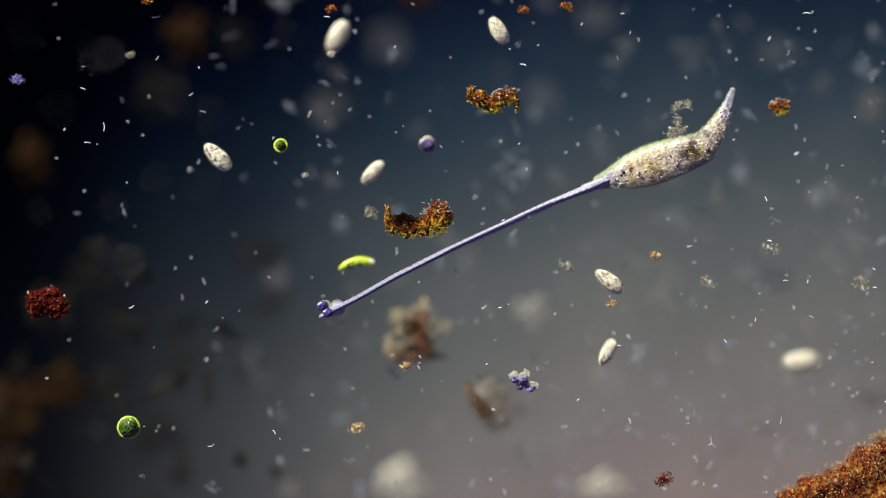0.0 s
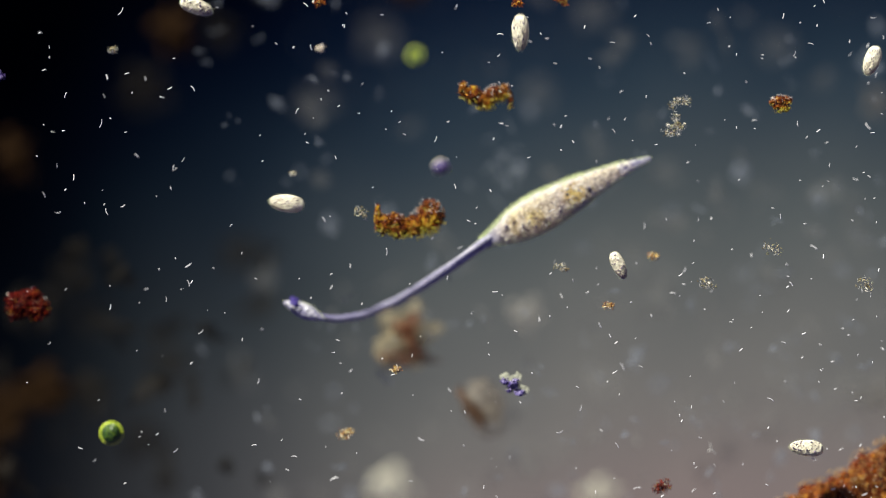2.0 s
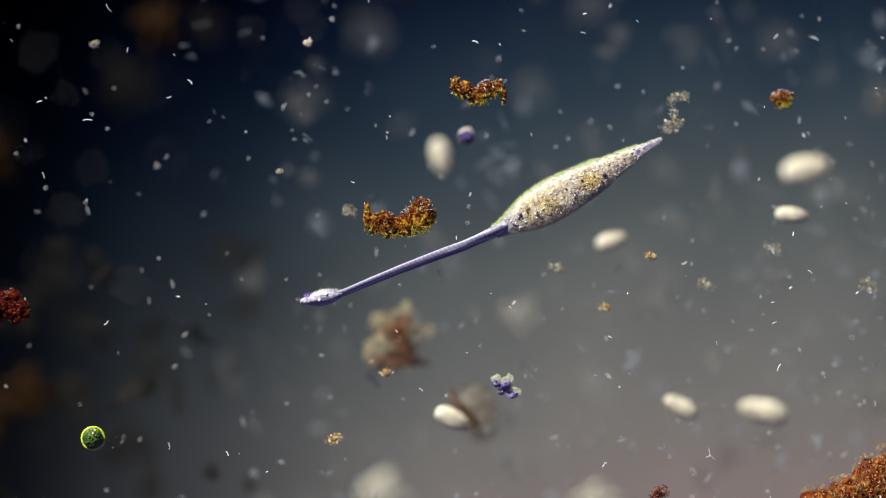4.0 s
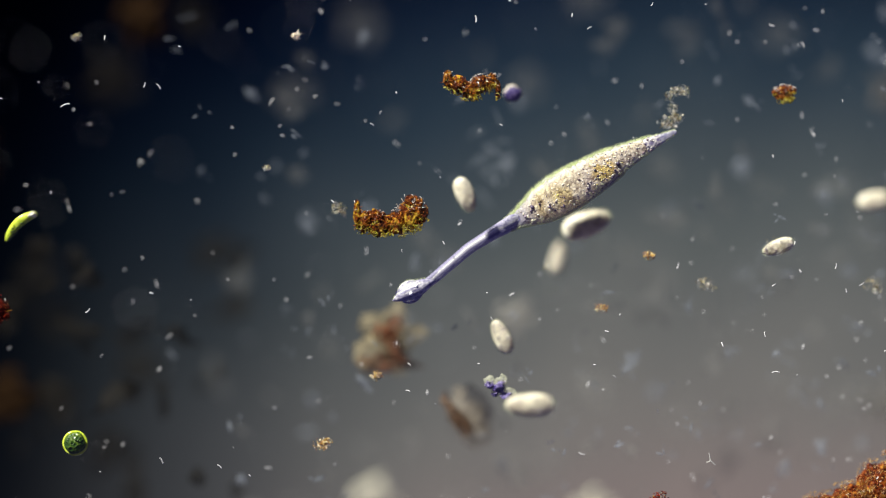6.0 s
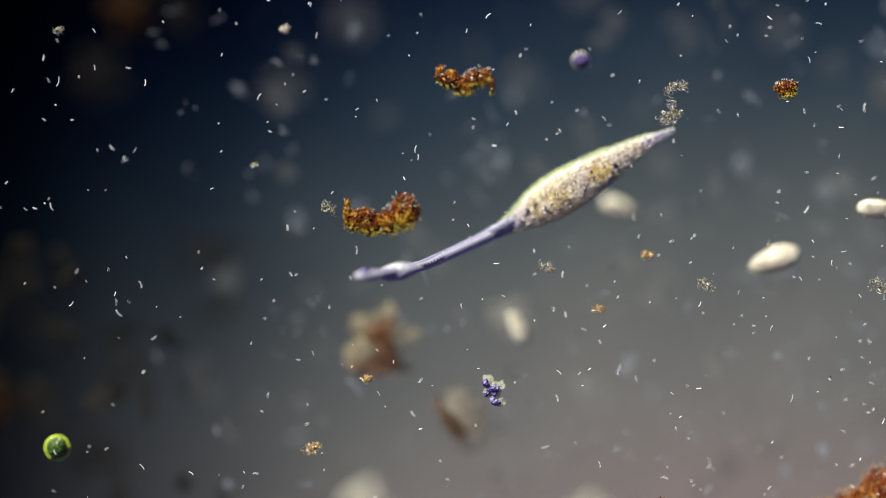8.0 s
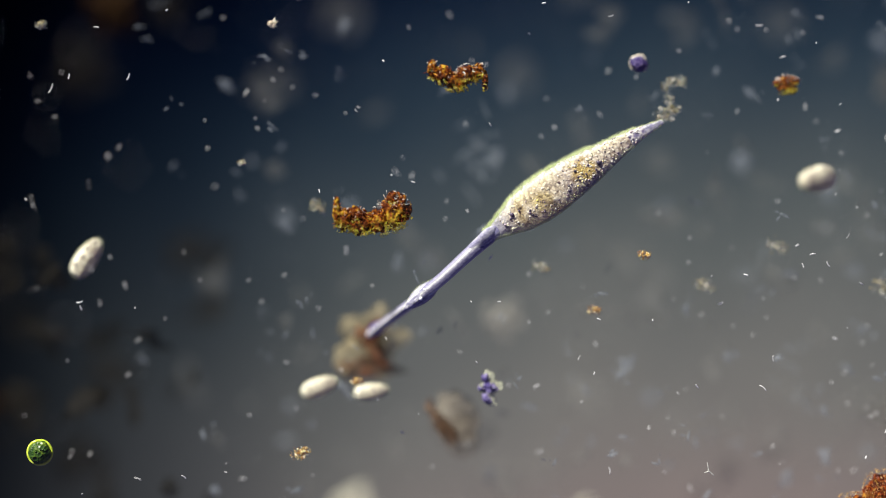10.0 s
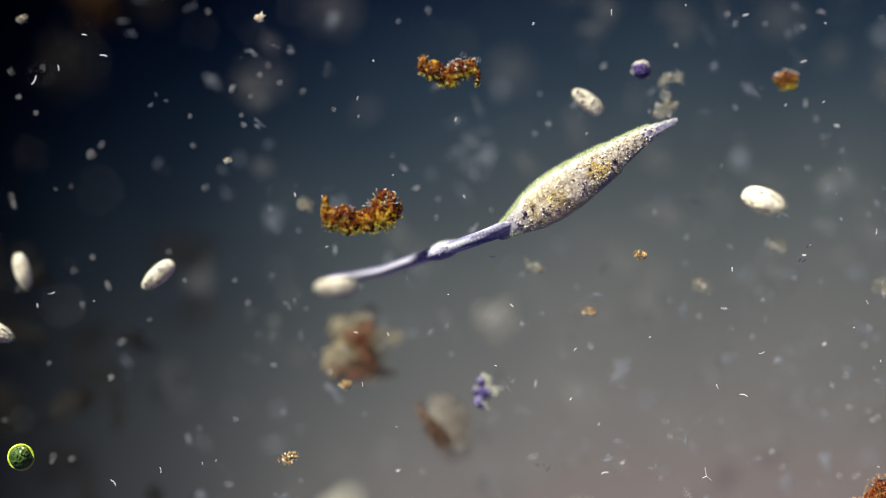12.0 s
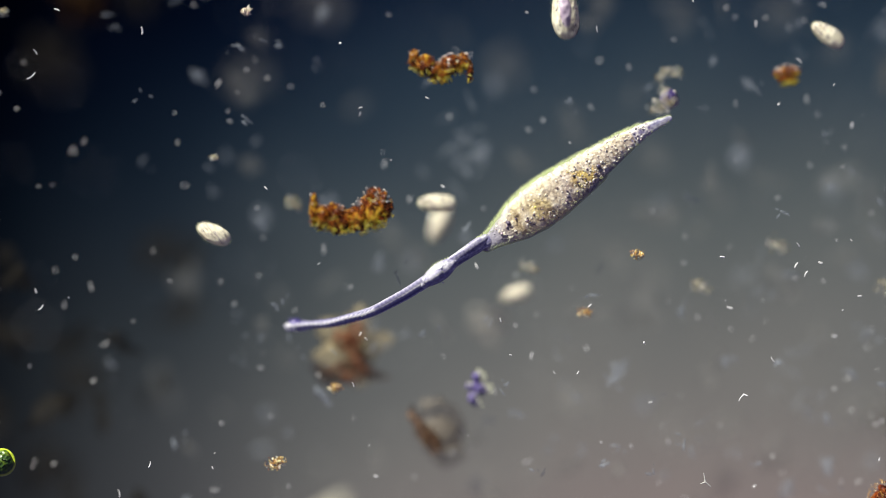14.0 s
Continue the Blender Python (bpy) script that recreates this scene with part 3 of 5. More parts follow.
def build_hunter():
    rng = np.random.default_rng(3)
    h = thing("long_necked_ciliate", (0, 0, 0), "cream spindle-shaped ciliate with violet neck and granular belly", "ciliate")

    def on_skin(u, a, sink, mid=0.6):
        r = girth(u) * sink
        return (u - mid) * BODY_L, r * bulge(a, PLAT)[0], r * bulge(a, PLAT)[1] * BODY_FLAT

    us = np.linspace(0.40, 0.98, 66)
    prof = [((0.40 - 0.6) * BODY_L - girth(0.40) * math.cos(a), girth(0.40) * math.sin(a)) for a in np.linspace(0.08, 1.4, 6)]
    prof += [((u - 0.6) * BODY_L, girth(u)) for u in us]
    prof += [(0.38 * BODY_L + 0.8 * girth(0.98) * math.sin(a), girth(0.98) * math.cos(a)) for a in np.linspace(0.2, 1.5, 6)]
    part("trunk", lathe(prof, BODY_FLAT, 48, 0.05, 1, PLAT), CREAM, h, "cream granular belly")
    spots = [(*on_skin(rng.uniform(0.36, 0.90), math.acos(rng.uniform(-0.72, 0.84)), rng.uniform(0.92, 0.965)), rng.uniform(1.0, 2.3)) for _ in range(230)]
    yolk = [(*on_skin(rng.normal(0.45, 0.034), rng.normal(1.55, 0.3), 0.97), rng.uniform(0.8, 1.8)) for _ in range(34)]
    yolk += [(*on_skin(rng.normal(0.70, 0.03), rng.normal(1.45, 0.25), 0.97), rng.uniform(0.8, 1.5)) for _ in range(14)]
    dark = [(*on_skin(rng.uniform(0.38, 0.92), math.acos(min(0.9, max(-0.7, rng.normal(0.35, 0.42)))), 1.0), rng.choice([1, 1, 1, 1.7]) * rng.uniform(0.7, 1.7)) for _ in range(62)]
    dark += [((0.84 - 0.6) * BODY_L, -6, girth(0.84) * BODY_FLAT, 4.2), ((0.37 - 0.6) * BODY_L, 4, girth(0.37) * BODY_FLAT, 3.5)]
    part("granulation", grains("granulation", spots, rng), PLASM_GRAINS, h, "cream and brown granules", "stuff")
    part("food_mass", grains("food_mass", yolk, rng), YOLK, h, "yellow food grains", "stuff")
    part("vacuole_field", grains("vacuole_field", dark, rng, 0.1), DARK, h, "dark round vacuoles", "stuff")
    part("ciliary_coat", cilia_coat(prof, 5200, 8.5, rng, BODY_FLAT, PLAT), COAT, h, "coat of fine cilia, coloured lime as a rim light", "stuff", False)
    pieces = []

    def segment(name, profile, flat, sides, seed, plat, mat, label, where, u, hairs, length):
        o = part(name, lathe(profile, flat, sides, 0.05, seed, plat), mat, h, label)
        if hairs:
            part("ciliary_coat", cilia_coat(profile, hairs, length, rng, flat, plat, 0.4), COAT, o, "coat of fine cilia, coloured lime as a rim light", "stuff", False)
        pieces.append((o, where, u))
        return o

    edges = np.linspace(0.0, 0.48, 11)
    for a, b in zip(edges, edges[1:]):
        m = (a + b) / 2
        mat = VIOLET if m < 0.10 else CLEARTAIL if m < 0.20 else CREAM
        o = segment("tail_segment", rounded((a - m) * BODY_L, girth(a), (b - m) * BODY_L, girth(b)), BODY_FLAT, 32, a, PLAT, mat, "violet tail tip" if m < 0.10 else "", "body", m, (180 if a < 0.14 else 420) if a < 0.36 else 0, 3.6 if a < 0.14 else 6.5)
        if m > 0.10:
            dots = [(*on_skin(rng.uniform(a, b), rng.uniform(0.6, math.pi - 0.5), 0.99, m), rng.uniform(0.7, 1.7)) for _ in range(9)]
            part("vacuole_field", grains("vacuole_field", dots, rng, 0.1), DARK, o, "small dark vacuoles", "stuff")
            dots = [(*on_skin(rng.uniform(a, b), rng.uniform(0.5, math.pi - 0.8), 0.95, m), rng.uniform(0.9, 2.0)) for _ in range(22 if m > 0.2 else 6)]
            part("granulation", grains("granulation", dots, rng), PLASM_GRAINS, o, "cream and brown granules", "stuff")
    for a, b in ((0.955, 0.985), (0.97, 1.0), (0.985, 1.02), (1.0, 1.04)):
        m = (a + b) / 2
        segment("shoulder_segment", rounded((a - m) * BODY_L, girth(a) * 0.95, (b - m) * BODY_L, girth(b) * 0.97), 0.7, 24, a, 0.9, VIOLET, "violet shoulder", "body", m, 120, 4.0)
    for i in range(NECK_N):
        k = i / (NECK_N - 1)
        r = NECK_THIN - 1.4 * k + 2.6 * math.exp(-i / 3.0)
        segment("neck_segment", spindle(19, r), NECK_FLAT, 24, i, 1.0, VIOLET, "", "neck", (i + 0.3) / NECK_N, 0, 0)
    bulb_line = [(x, 13.4 * max(0.02, math.sin(math.pi * (x + 44) / 82)) ** 0.9) for x in np.linspace(-43, 37, 26)]
    bulb = segment("throat_bulb", bulb_line, 0.95, 28, 5, 1.0, VIOLET, "swollen violet throat bulb", "bulb", 0, 200, 4.0)
    swell_line = [(-21 * math.cos(q), 19 * math.sin(q) ** 0.85) for q in np.linspace(0.05, math.pi - 0.05, 22)]
    swell = segment("throat_swelling", swell_line, 0.5, 28, 9, 1.0, VIOLET, "round violet swelling of the throat", "swelling", 0, 160, 3.5)
    part("throat_granulation", grains("throat_granulation", in_lobes([(0, 0, 18, 16.5, 8.6)], 90, (0.7, 1.5), rng, 0.95), rng), THROAT, swell, "violet and white grains", "stuff")
    part("throat_granulation", grains("throat_granulation", in_lobes([(-3, 0, 27, 12.2, 11.6)], 110, (0.6, 1.4), rng, 0.94), rng), THROAT, bulb, "violet and white grains", "stuff")
    for x, y, s in ((4, 3, 3.4), (-9, -4, 2.6)):
        ball = part("throat_vesicle", lumps([(0, 0, s, s, s)], rng, 3, 0.1), GLINT, bulb, "bright round vesicle")
        ball.location = Vector((x, y, 11.4)) * PX
    mouth = segment("mouth_cone", rounded(-9, 6.0, 5, 7.4, 5), 1.1, 20, 7, 0.8, VIOLET, "pale mouth cone", "neck", 0.985, 60, 3.0)
    lip = part("mouth_lip", lumps([(0, 0, 10, 15, 4.5)], rng, 3, 0.35), LIMESKIN, mouth, "pale lime lip round the vesicles")
    lip.location = Vector((2, -9, 1.0)) * PX
    for x, y in ((7, -16.0), (4, -0.5)):
        ball = part("mouth_vesicle", lumps([(0, 0, 9.6, 8.6, 5.4)], rng, 3, 0.2), VESICLE, mouth, "dark violet vesicle")
        ball.location = Vector((x, y, 5.0)) * PX
    return h, pieces


HUNTER, HUNTER_PIECES = build_hunter()


# ---- still flecks, clumps and flocs in the water ----
def clump(name, x, y, lobes, n, mat, core, label, category="debris", size=(0.9, 2.5), z=0.0, seed=1, t=0.0, fringe=True, slope=0.0):
    rng = np.random.default_rng(seed)
    c = thing(name, place(t, x, y, z), label, category)
    if name in ("amber_clump", "red_fleck", "fluffy_chain", "pale_floc"):
        FLOATING.append(c)
    if core is not None:
        for a, b, rx, ry, rz in lobes:
            part("jelly_core", lumps([(a, b, rx * 0.86, ry * 0.86, rz * (0.6 if core is MATJELLY else 0.75))], rng, 4 if core is MATJELLY else 3, 0.4 if core is MATJELLY else 0.7, 4.0), core, c, "translucent jelly core")
    def torn(spots):
        return [p for p in spots if noise.noise(Vector((p[0] * 0.16 + seed, p[1] * 0.16, seed * 0.7))) > -0.06]
    if core is None:
        part("grain_crust", grains("grain_crust", in_lobes(lobes, int(n * 1.6), (size[0], size[1] * 0.8), rng, 0.35), rng, 0.4, 3.0, True), mat, c, kind="stuff", smooth=False)
        if mat is YOLKY:
            part("bent_fibres", curls("bent_fibres", in_lobes(lobes, int(n * 0.4), (2.0, 4.6), rng, 0.4), rng), PALEFIBRE, c, "fine bent white fibres", "stuff", False)
        return c
    fine = (size[0] * 0.5, size[1] * 0.42)
    part("grain_crust", grains("grain_crust", torn(in_lobes(lobes, int(n * 3.4), fine, rng, 0.75)), rng, 0.5, 3.2, True), mat, c, "red-brown and amber grains", "stuff", False)
    # yellow lower edge: light shining through is put into the bits' colour
    low = [(a + 0.15 * rx, b - 0.7 * ry, rx * 0.95, ry * 0.45, rz) for a, b, rx, ry, rz in lobes]
    if fringe:
        part("lower_fringe", grains("lower_fringe", torn(in_lobes(low, int(n * 2.3), fine, rng, 0.7)), rng, 0.5, 3.0, True), LEMON, c, "yellow grains coloured as light through the lower edge", "stuff", False)
    part("spiky_rim", grains("spiky_rim", in_lobes(lobes, 22 * len(lobes), (0.6, 1.3), rng, 1.02), rng, 0.3, 5.5, True), mat, c, kind="stuff", smooth=False)
    # white bits on the upper side stand in for glints there
    high = [(a - 0.1 * rx, b + 0.6 * ry, rx * 0.9, ry * 0.6, rz) for a, b, rx, ry, rz in lobes]
    part("splinters", grains("splinters", in_lobes(high, (3 if core is REDJELLY else 4 if core is MATJELLY else 11) * len(lobes), (0.5, 1.3), rng, 0.95), rng, 0.3, 3.6, True), SPARKLE, c, "white splinters standing in for glints", "stuff", False)
    if core is MATJELLY:
        part("bent_fibres", curls("bent_fibres", in_lobes(lobes, 60 * len(lobes), (2.0, 4.6), rng, 0.98), rng), MATBROWN, c, "bent red-brown fibres", "stuff", False)
        part("mat_crust", grains("mat_crust", in_lobes(lobes, int(n * 4.5), (0.4, 1.2), rng, 0.86), rng, 0.5, 3.4, True), MATBROWN, c, "red-brown and amber grains", "stuff", False)
        part("pale_fringe", grains("pale_fringe", torn(in_lobes(high, n * 4, (0.4, 1.1), rng, 0.9)), rng, 0.5, 3.2, True), MATPALE, c, "tan and pinkish grains along the edge", "stuff", False)
        part("glinting_fibres", curls("glinting_fibres", in_lobes(high, 8 * len(lobes), (1.8, 4.0), rng, 1.0), rng), SPARKLE, c, "pale glinting fibres", "stuff", False)
    if fringe:
        part("bent_fibres", curls("bent_fibres", in_lobes(low, 16 * len(lobes), (1.6, 3.2), rng, 0.95), rng), LEMON, c, "bent fibres coloured as light through the lower edge", "stuff", False)
        part("bent_fibres", curls("bent_fibres", in_lobes(lobes, 10 * len(lobes), (1.6, 3.6), rng, 1.0), rng), AMBER, c, "bent amber fibres", "stuff", False)
        part("glinting_fibres", curls("glinting_fibres", in_lobes(high[-4:], 9 * len(high[-4:]), (1.8, 3.6), rng, 1.0), rng), SPARKLE, c, "white glinting fibres", "stuff", False)
    for o in c.children:
        for v in o.data.vertices:
            v.co.z += slope * v.co.x
    return c


FLOATING = []
clump("amber_clump", 872, 176, [(-38, 9, 8, 15, 7), (-22, 1, 15, 15, 8), (-3, -9, 18, 15, 8), (16, 2, 16, 14, 8), (34, 7, 10, 11, 6), (43, -7, 4.5, 15, 4)], 650, AMBER, JELLY,
      "ragged amber clump of rotted grains drifting in water", z=0.012, seed=11, slope=-0.12)
clump("amber_clump", 741, 388, [(-54, 2, 6, 22, 6), (-43, -10, 15, 18, 8), (-18, -14, 20, 18, 8), (8, -13, 20, 19, 8), (30, -1, 22, 24, 9), (45, 6, 15, 20, 9), (33, 24, 12, 10, 6), (-26, -2, 18, 13, 7)], 950, AMBER, JELLY,
      "curved amber clump of rotted grains with spiky rim", z=0.012, seed=12, slope=-0.12)
clump("red_fleck", 1380, 190, [(0, 0, 15, 13, 8), (10, 6, 8, 7, 5), (-14, 3, 6, 5, 4)], 260, AMBER, JELLY, "small round amber and red fleck", "fleck", z=0.034, seed=13)
clump("red_clump", 85, 537, [(-14, 2, 24, 22, 12), (16, -6, 22, 22, 12), (6, 18, 16, 12, 8), (-20, -14, 16, 12, 8)], 900, RED, REDJELLY, "dark red clump of shiny grains", seed=14, fringe=False)
clump("debris_mat", 1500, 870, [(-95, -18, 34, 24, 16), (-55, 0, 38, 30, 18), (-10, 10, 40, 36, 20), (40, 38, 45, 42, 22), (80, 62, 45, 40, 22), (-10, -30, 80, 34, 20), (70, 0, 70, 60, 26), (130, 60, 60, 70, 26)], 2600, MATBROWN, MATJELLY,
      "thick orange-brown mat of rotted debris", size=(1.1, 3.6), z=-0.01, seed=15, fringe=False)
for k, (x, y, s, n, mat, lab) in enumerate([
        (718, 648, 11, 26, CRUMBS, "tiny bright yellow fleck"), (629, 759, 15, 48, CRUMBS, "small amber and purple fleck"), (1082, 537, 12, 26, CRUMBS, "tiny bright orange fleck"),
        (1160, 451, 11, 24, CRUMBS, "tiny bright yellow fleck"), (1177, 847, 17, 90, RED, "small dark red and green fleck"), (927, 18, 11, 50, AMBER, "small dim orange fleck"),
        (1002, 11, 12, 60, AMBER, "small bright orange fleck"), (585, 17, 11, 40, AMBER, "small dim orange fleck"), (260, 4, 10, 40, AMBER, "small dim orange fleck"),
        (540, 310, 6, 20, YOLKY, "tiny pale brown fleck"), (230, 98, 8, 26, YOLKY, "small dim pale brown fleck"), (30, 140, 13, 50, PURPLE, "small blue and red fleck")]):
    rng = np.random.default_rng(40 + k)
    clump("fleck", x, y, [(0, 0, s, s * 0.7, s * 0.5), (s * 0.6 * rng.uniform(-1, 1), s * 0.6 * rng.uniform(-1, 1), s * 0.6, s * 0.5, s * 0.4)], 2 * n, mat, None, lab, "fleck", (0.7, 2.0), rng.uniform(0.015, 0.04), 60 + k)
clump("fluffy_chain", 1203, 205, [(6, 20, 19, 10, 6), (-10, 11, 9, 9, 5), (-4, -8, 9, 12, 5), (-12, -32, 17, 12, 6), (2, -24, 12, 9, 5)], 210, YOLKY, None, "loose chain of pale golden crumbs", "debris", (0.6, 1.6), 0.034, 31)
for k, (x, y, s) in enumerate([(1250, 497, 15), (1362, 436, 18), (1522, 498, 16), (655, 376, 14), (1000, 470, 12)]):
    clump("pale_floc", x, y, [(0, 0, s, s * 0.8, 6), (s * 0.7, -s * 0.5, s * 0.6, s * 0.5, 5)], 40, YOLKY, None, "loose floc of pale crumbs", "floc", (0.7, 1.9), 0.045, 80 + k)
clump("speck", 585, 96, [(0, 0, 6, 5, 4), (4, 3, 4, 4, 3)], 40, GRANULES, None, "small bright pink-white speck", "speck", (1.2, 2.6), 0.0, 77)


def floc(x, y, rx, ry, z, mat, label, seed, lobes=5, t=0.0, spread=0.6):
    """A soft clump far out of the plane of focus."""
    rng = np.random.default_rng(seed)
    f = thing("floc", place(t, x, y, z), label, "floc")
    b, o, turn = bmesh.new(), Vector(rng.uniform(-9, 9, 3)), rng.uniform(0, 6)
    bmesh.ops.create_icosphere(b, subdivisions=4, radius=1)
    for v in b.verts:
        a = math.atan2(v.co.y, v.co.x)
        k = 0.8 + spread * noise.fractal(v.co * 1.3 + o, 0.9, 2.0, 4) + 0.16 * math.cos(lobes * a + turn) * math.hypot(v.co.x, v.co.y)
        v.co = Vector((v.co.x * rx, v.co.y * ry, v.co.z * min(rx, ry) * 0.6)) * k * PX
    part("soft_mass", b, mat, f)
    return f


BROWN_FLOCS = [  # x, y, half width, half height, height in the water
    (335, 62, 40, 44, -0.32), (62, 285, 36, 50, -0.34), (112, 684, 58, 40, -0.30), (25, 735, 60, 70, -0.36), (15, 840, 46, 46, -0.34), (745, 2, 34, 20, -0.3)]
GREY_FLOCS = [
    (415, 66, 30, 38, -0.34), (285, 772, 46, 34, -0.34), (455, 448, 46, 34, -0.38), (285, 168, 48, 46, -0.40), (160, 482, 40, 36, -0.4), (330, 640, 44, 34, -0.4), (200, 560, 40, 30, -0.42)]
DEEP_FLOCS = [
    (688, 72, 36, 34, -0.40), (1215, 722, 44, 40, -0.4), (1000, 792, 40, 36, -0.4), (1372, 92, 32, 30, -0.4), (575, 190, 34, 30, -0.36), (1490, 690, 40, 40, -0.36),
    (960, 170, 34, 30, -0.38), (1060, 30, 36, 30, -0.36)]
PALE_FLOCS = [(705, 846, 40, 36, -0.34), (1070, 864, 36, 28, -0.28)]
EDGE_FLOCS = [(1546, 188, 26, 26, -0.3), (1545, 700, 34, 30, -0.3)]
floc(940, 553, 32, 30, -0.22, PALEFLOC, "round grey floc, soft and out of focus", 200)
for rows, mat, lab, seed in ((BROWN_FLOCS, DUSK, "brown floc coloured as if dimly lit, soft and out of focus", 210), (GREY_FLOCS, DIM, "grey floc coloured as if dimly lit, soft and far down", 220), (DEEP_FLOCS, FAINT, "faint grey floc, soft and far down", 230),
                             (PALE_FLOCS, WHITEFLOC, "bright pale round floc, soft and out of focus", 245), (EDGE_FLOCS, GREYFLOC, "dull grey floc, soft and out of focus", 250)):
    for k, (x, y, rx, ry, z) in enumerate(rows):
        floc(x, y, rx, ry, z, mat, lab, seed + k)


def petal_mass(rng, length, width, mat, parent, x, y, turn, z=0.0, amp=0.4):
    o = part("petal", lumps([(length * 0.5, 0, length * 0.6, width, width * 0.5)], rng, 3, amp, 4.0), mat, parent)
    o.matrix_basis = pose(x * PX, y * PX, z, 0, 0, turn)
    return o


def flower_floc():
    rng = np.random.default_rng(301)
    f = thing("flower_floc", place(0, 738, 588, -0.11), "tan and brown flower-shaped floc of rotted leaf", "floc")
    for k, (a, ln, w) in enumerate(((75, 52, 19), (145, 50, 22), (215, 58, 26), (285, 56, 22), (10, 52, 17), (330, 34, 16))):
        petal_mass(rng, ln, w, TAN, f, 4 * math.cos(radians(a)), 4 * math.sin(radians(a)), a, -0.02 * (k % 2))
    for a, ln in ((60, 30), (170, 26), (290, 42)):
        tagged(petal_mass(rng, ln, 12, RUST, f, 0, 8, a, 0.02, 0.8), "rust-red vein")
    tagged(petal_mass(rng, 60, 14, RUST, f, -38, -42, 2, 0.0, 1.1), "dark rotted edge")


def streaked_floc():
    rng = np.random.default_rng(302)
    f = thing("streaked_floc", place(0, 862, 708, -0.10), "grey-brown floc with one dark streak", "floc")
    petal_mass(rng, 70, 34, FAWN, f, 4, 40, -85)
    petal_mass(rng, 60, 28, FAWN, f, 6, 4, -75, -0.03)
    for x, y, ln, w, a in ((-34, 24, 44, 9, -66), (-26, 8, 46, 12, -52), (-14, -8, 26, 9, -40)):
        tagged(petal_mass(rng, ln, w, BROWN, f, x, y, a, 0.02, 0.8), "dark red-brown streak")


flower_floc()
streaked_floc()


def slime_wisp(x, y, z, n, reach, seed):
    rng = np.random.default_rng(seed)
    w = thing("slime_wisp", place(0, x, y, z), "torn bluish-white wisp of slime", "slime")
    for _ in range(n):
        x, y = rng.normal(0, reach * 0.5), rng.normal(0, reach * 0.6)
        o = part("shred", lumps([(0, 0, rng.uniform(6, 17), rng.uniform(1.8, 4.5), 2)], rng, 3, 1.0, 3.4), SLIME, w)
        o.matrix_basis = pose(x * PX, y * PX, rng.uniform(-0.05, 0.03), 0, 0, rng.uniform(0, 360))


slime_wisp(897, 296, -0.11, 16, 50, 311)
slime_wisp(1395, 640, -0.11, 9, 34, 312)
slime_wisp(1330, 470, -0.13, 10, 44, 314)


def haze():
    """Countless fine flakes deep in the drop."""
    rng = np.random.default_rng(9)
    sp = [(rng.uniform(-260, 1000), rng.uniform(-620, 620), rng.uniform(-1300, -600), rng.uniform(4, 12)) for _ in range(310)]
    ob = part("suspended_flakes", grains("suspended_flakes", sp, rng), FAINT, None, "faint suspended flakes deep in the water", "stuff")
    tagged(ob, category="flakes")
    b = bmesh.new()
    for i in range(420):
        if i < 60:
            x, y, z, s, st = 900 - 1300 * rng.uniform() ** 1.3, rng.uniform(-520, 520), rng.uniform(-230, -60), rng.uniform(6, 22), rng.uniform(0.3, 0.9)
        elif i % 3 == 0:
            x, y, z, s, st = 820 - 1250 * rng.uniform() ** 1.2, rng.uniform(-480, 480), rng.uniform(-110, -10), rng.uniform(5, 12), rng.uniform(0.15, 0.5)
        else:
            x, y, s, st = x + rng.normal(0, 9), y + rng.normal(0, 9), rng.uniform(2, 7), rng.uniform(0.15, 0.6)
        a = rng.uniform(0, 3.14)
        o = Vector(rng.uniform(-9, 9, 3))
        for v in bmesh.ops.create_icosphere(b, subdivisions=2, radius=1)["verts"]:
            k = 0.75 + 1.0 * noise.fractal(v.co * 1.3 + o, 0.9, 2.0, 3)
            p, q = v.co.x * s * k, v.co.y * s * st * k
            v.co = Vector((x + p * math.cos(a) - q * math.sin(a), y + p * math.sin(a) + q * math.cos(a), z + v.co.z * s * 0.4 * k)) * PX
    h, dull = bmesh.new(), bmesh.new()
    for i in range(260):
        x, y, z, s, st = rng.uniform(-820, 950), rng.uniform(-540, 540), rng.uniform(-330, -110), rng.uniform(12, 42), rng.uniform(0.35, 0.9)
        a, o = rng.uniform(0, 3.14), Vector(rng.uniform(-9, 9, 3))
        if (y > 40 and i % 3) or (x < -330 and y > 90):
            continue
        # slime towards the left gets the copy painted as dimly lit
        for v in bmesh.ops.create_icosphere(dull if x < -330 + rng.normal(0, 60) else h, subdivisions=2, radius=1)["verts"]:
            k = 0.7 + 1.2 * noise.fractal(v.co * 1.2 + o, 0.9, 2.0, 3)
            p, q = v.co.x * s * k, v.co.y * s * st * k
            v.co = Vector((x + p * math.cos(a) - q * math.sin(a), y + p * math.sin(a) + q * math.cos(a), z + v.co.z * s * 0.3 * k)) * PX
    ob = part("suspended_haze", h, FAINT, None, "faint cloudy slime deep in the water", "stuff")
    tagged(ob, category="slime")
    ob = part("suspended_haze", dull, DIM, None, "cloudy slime deep in the water, coloured as if dimly lit", "stuff")
    tagged(ob, category="slime")
    ob = part("suspended_wisps", b, WISP, None, "faint torn wisps of slime in the water", "stuff")
    tagged(ob, category="wisps")


haze()


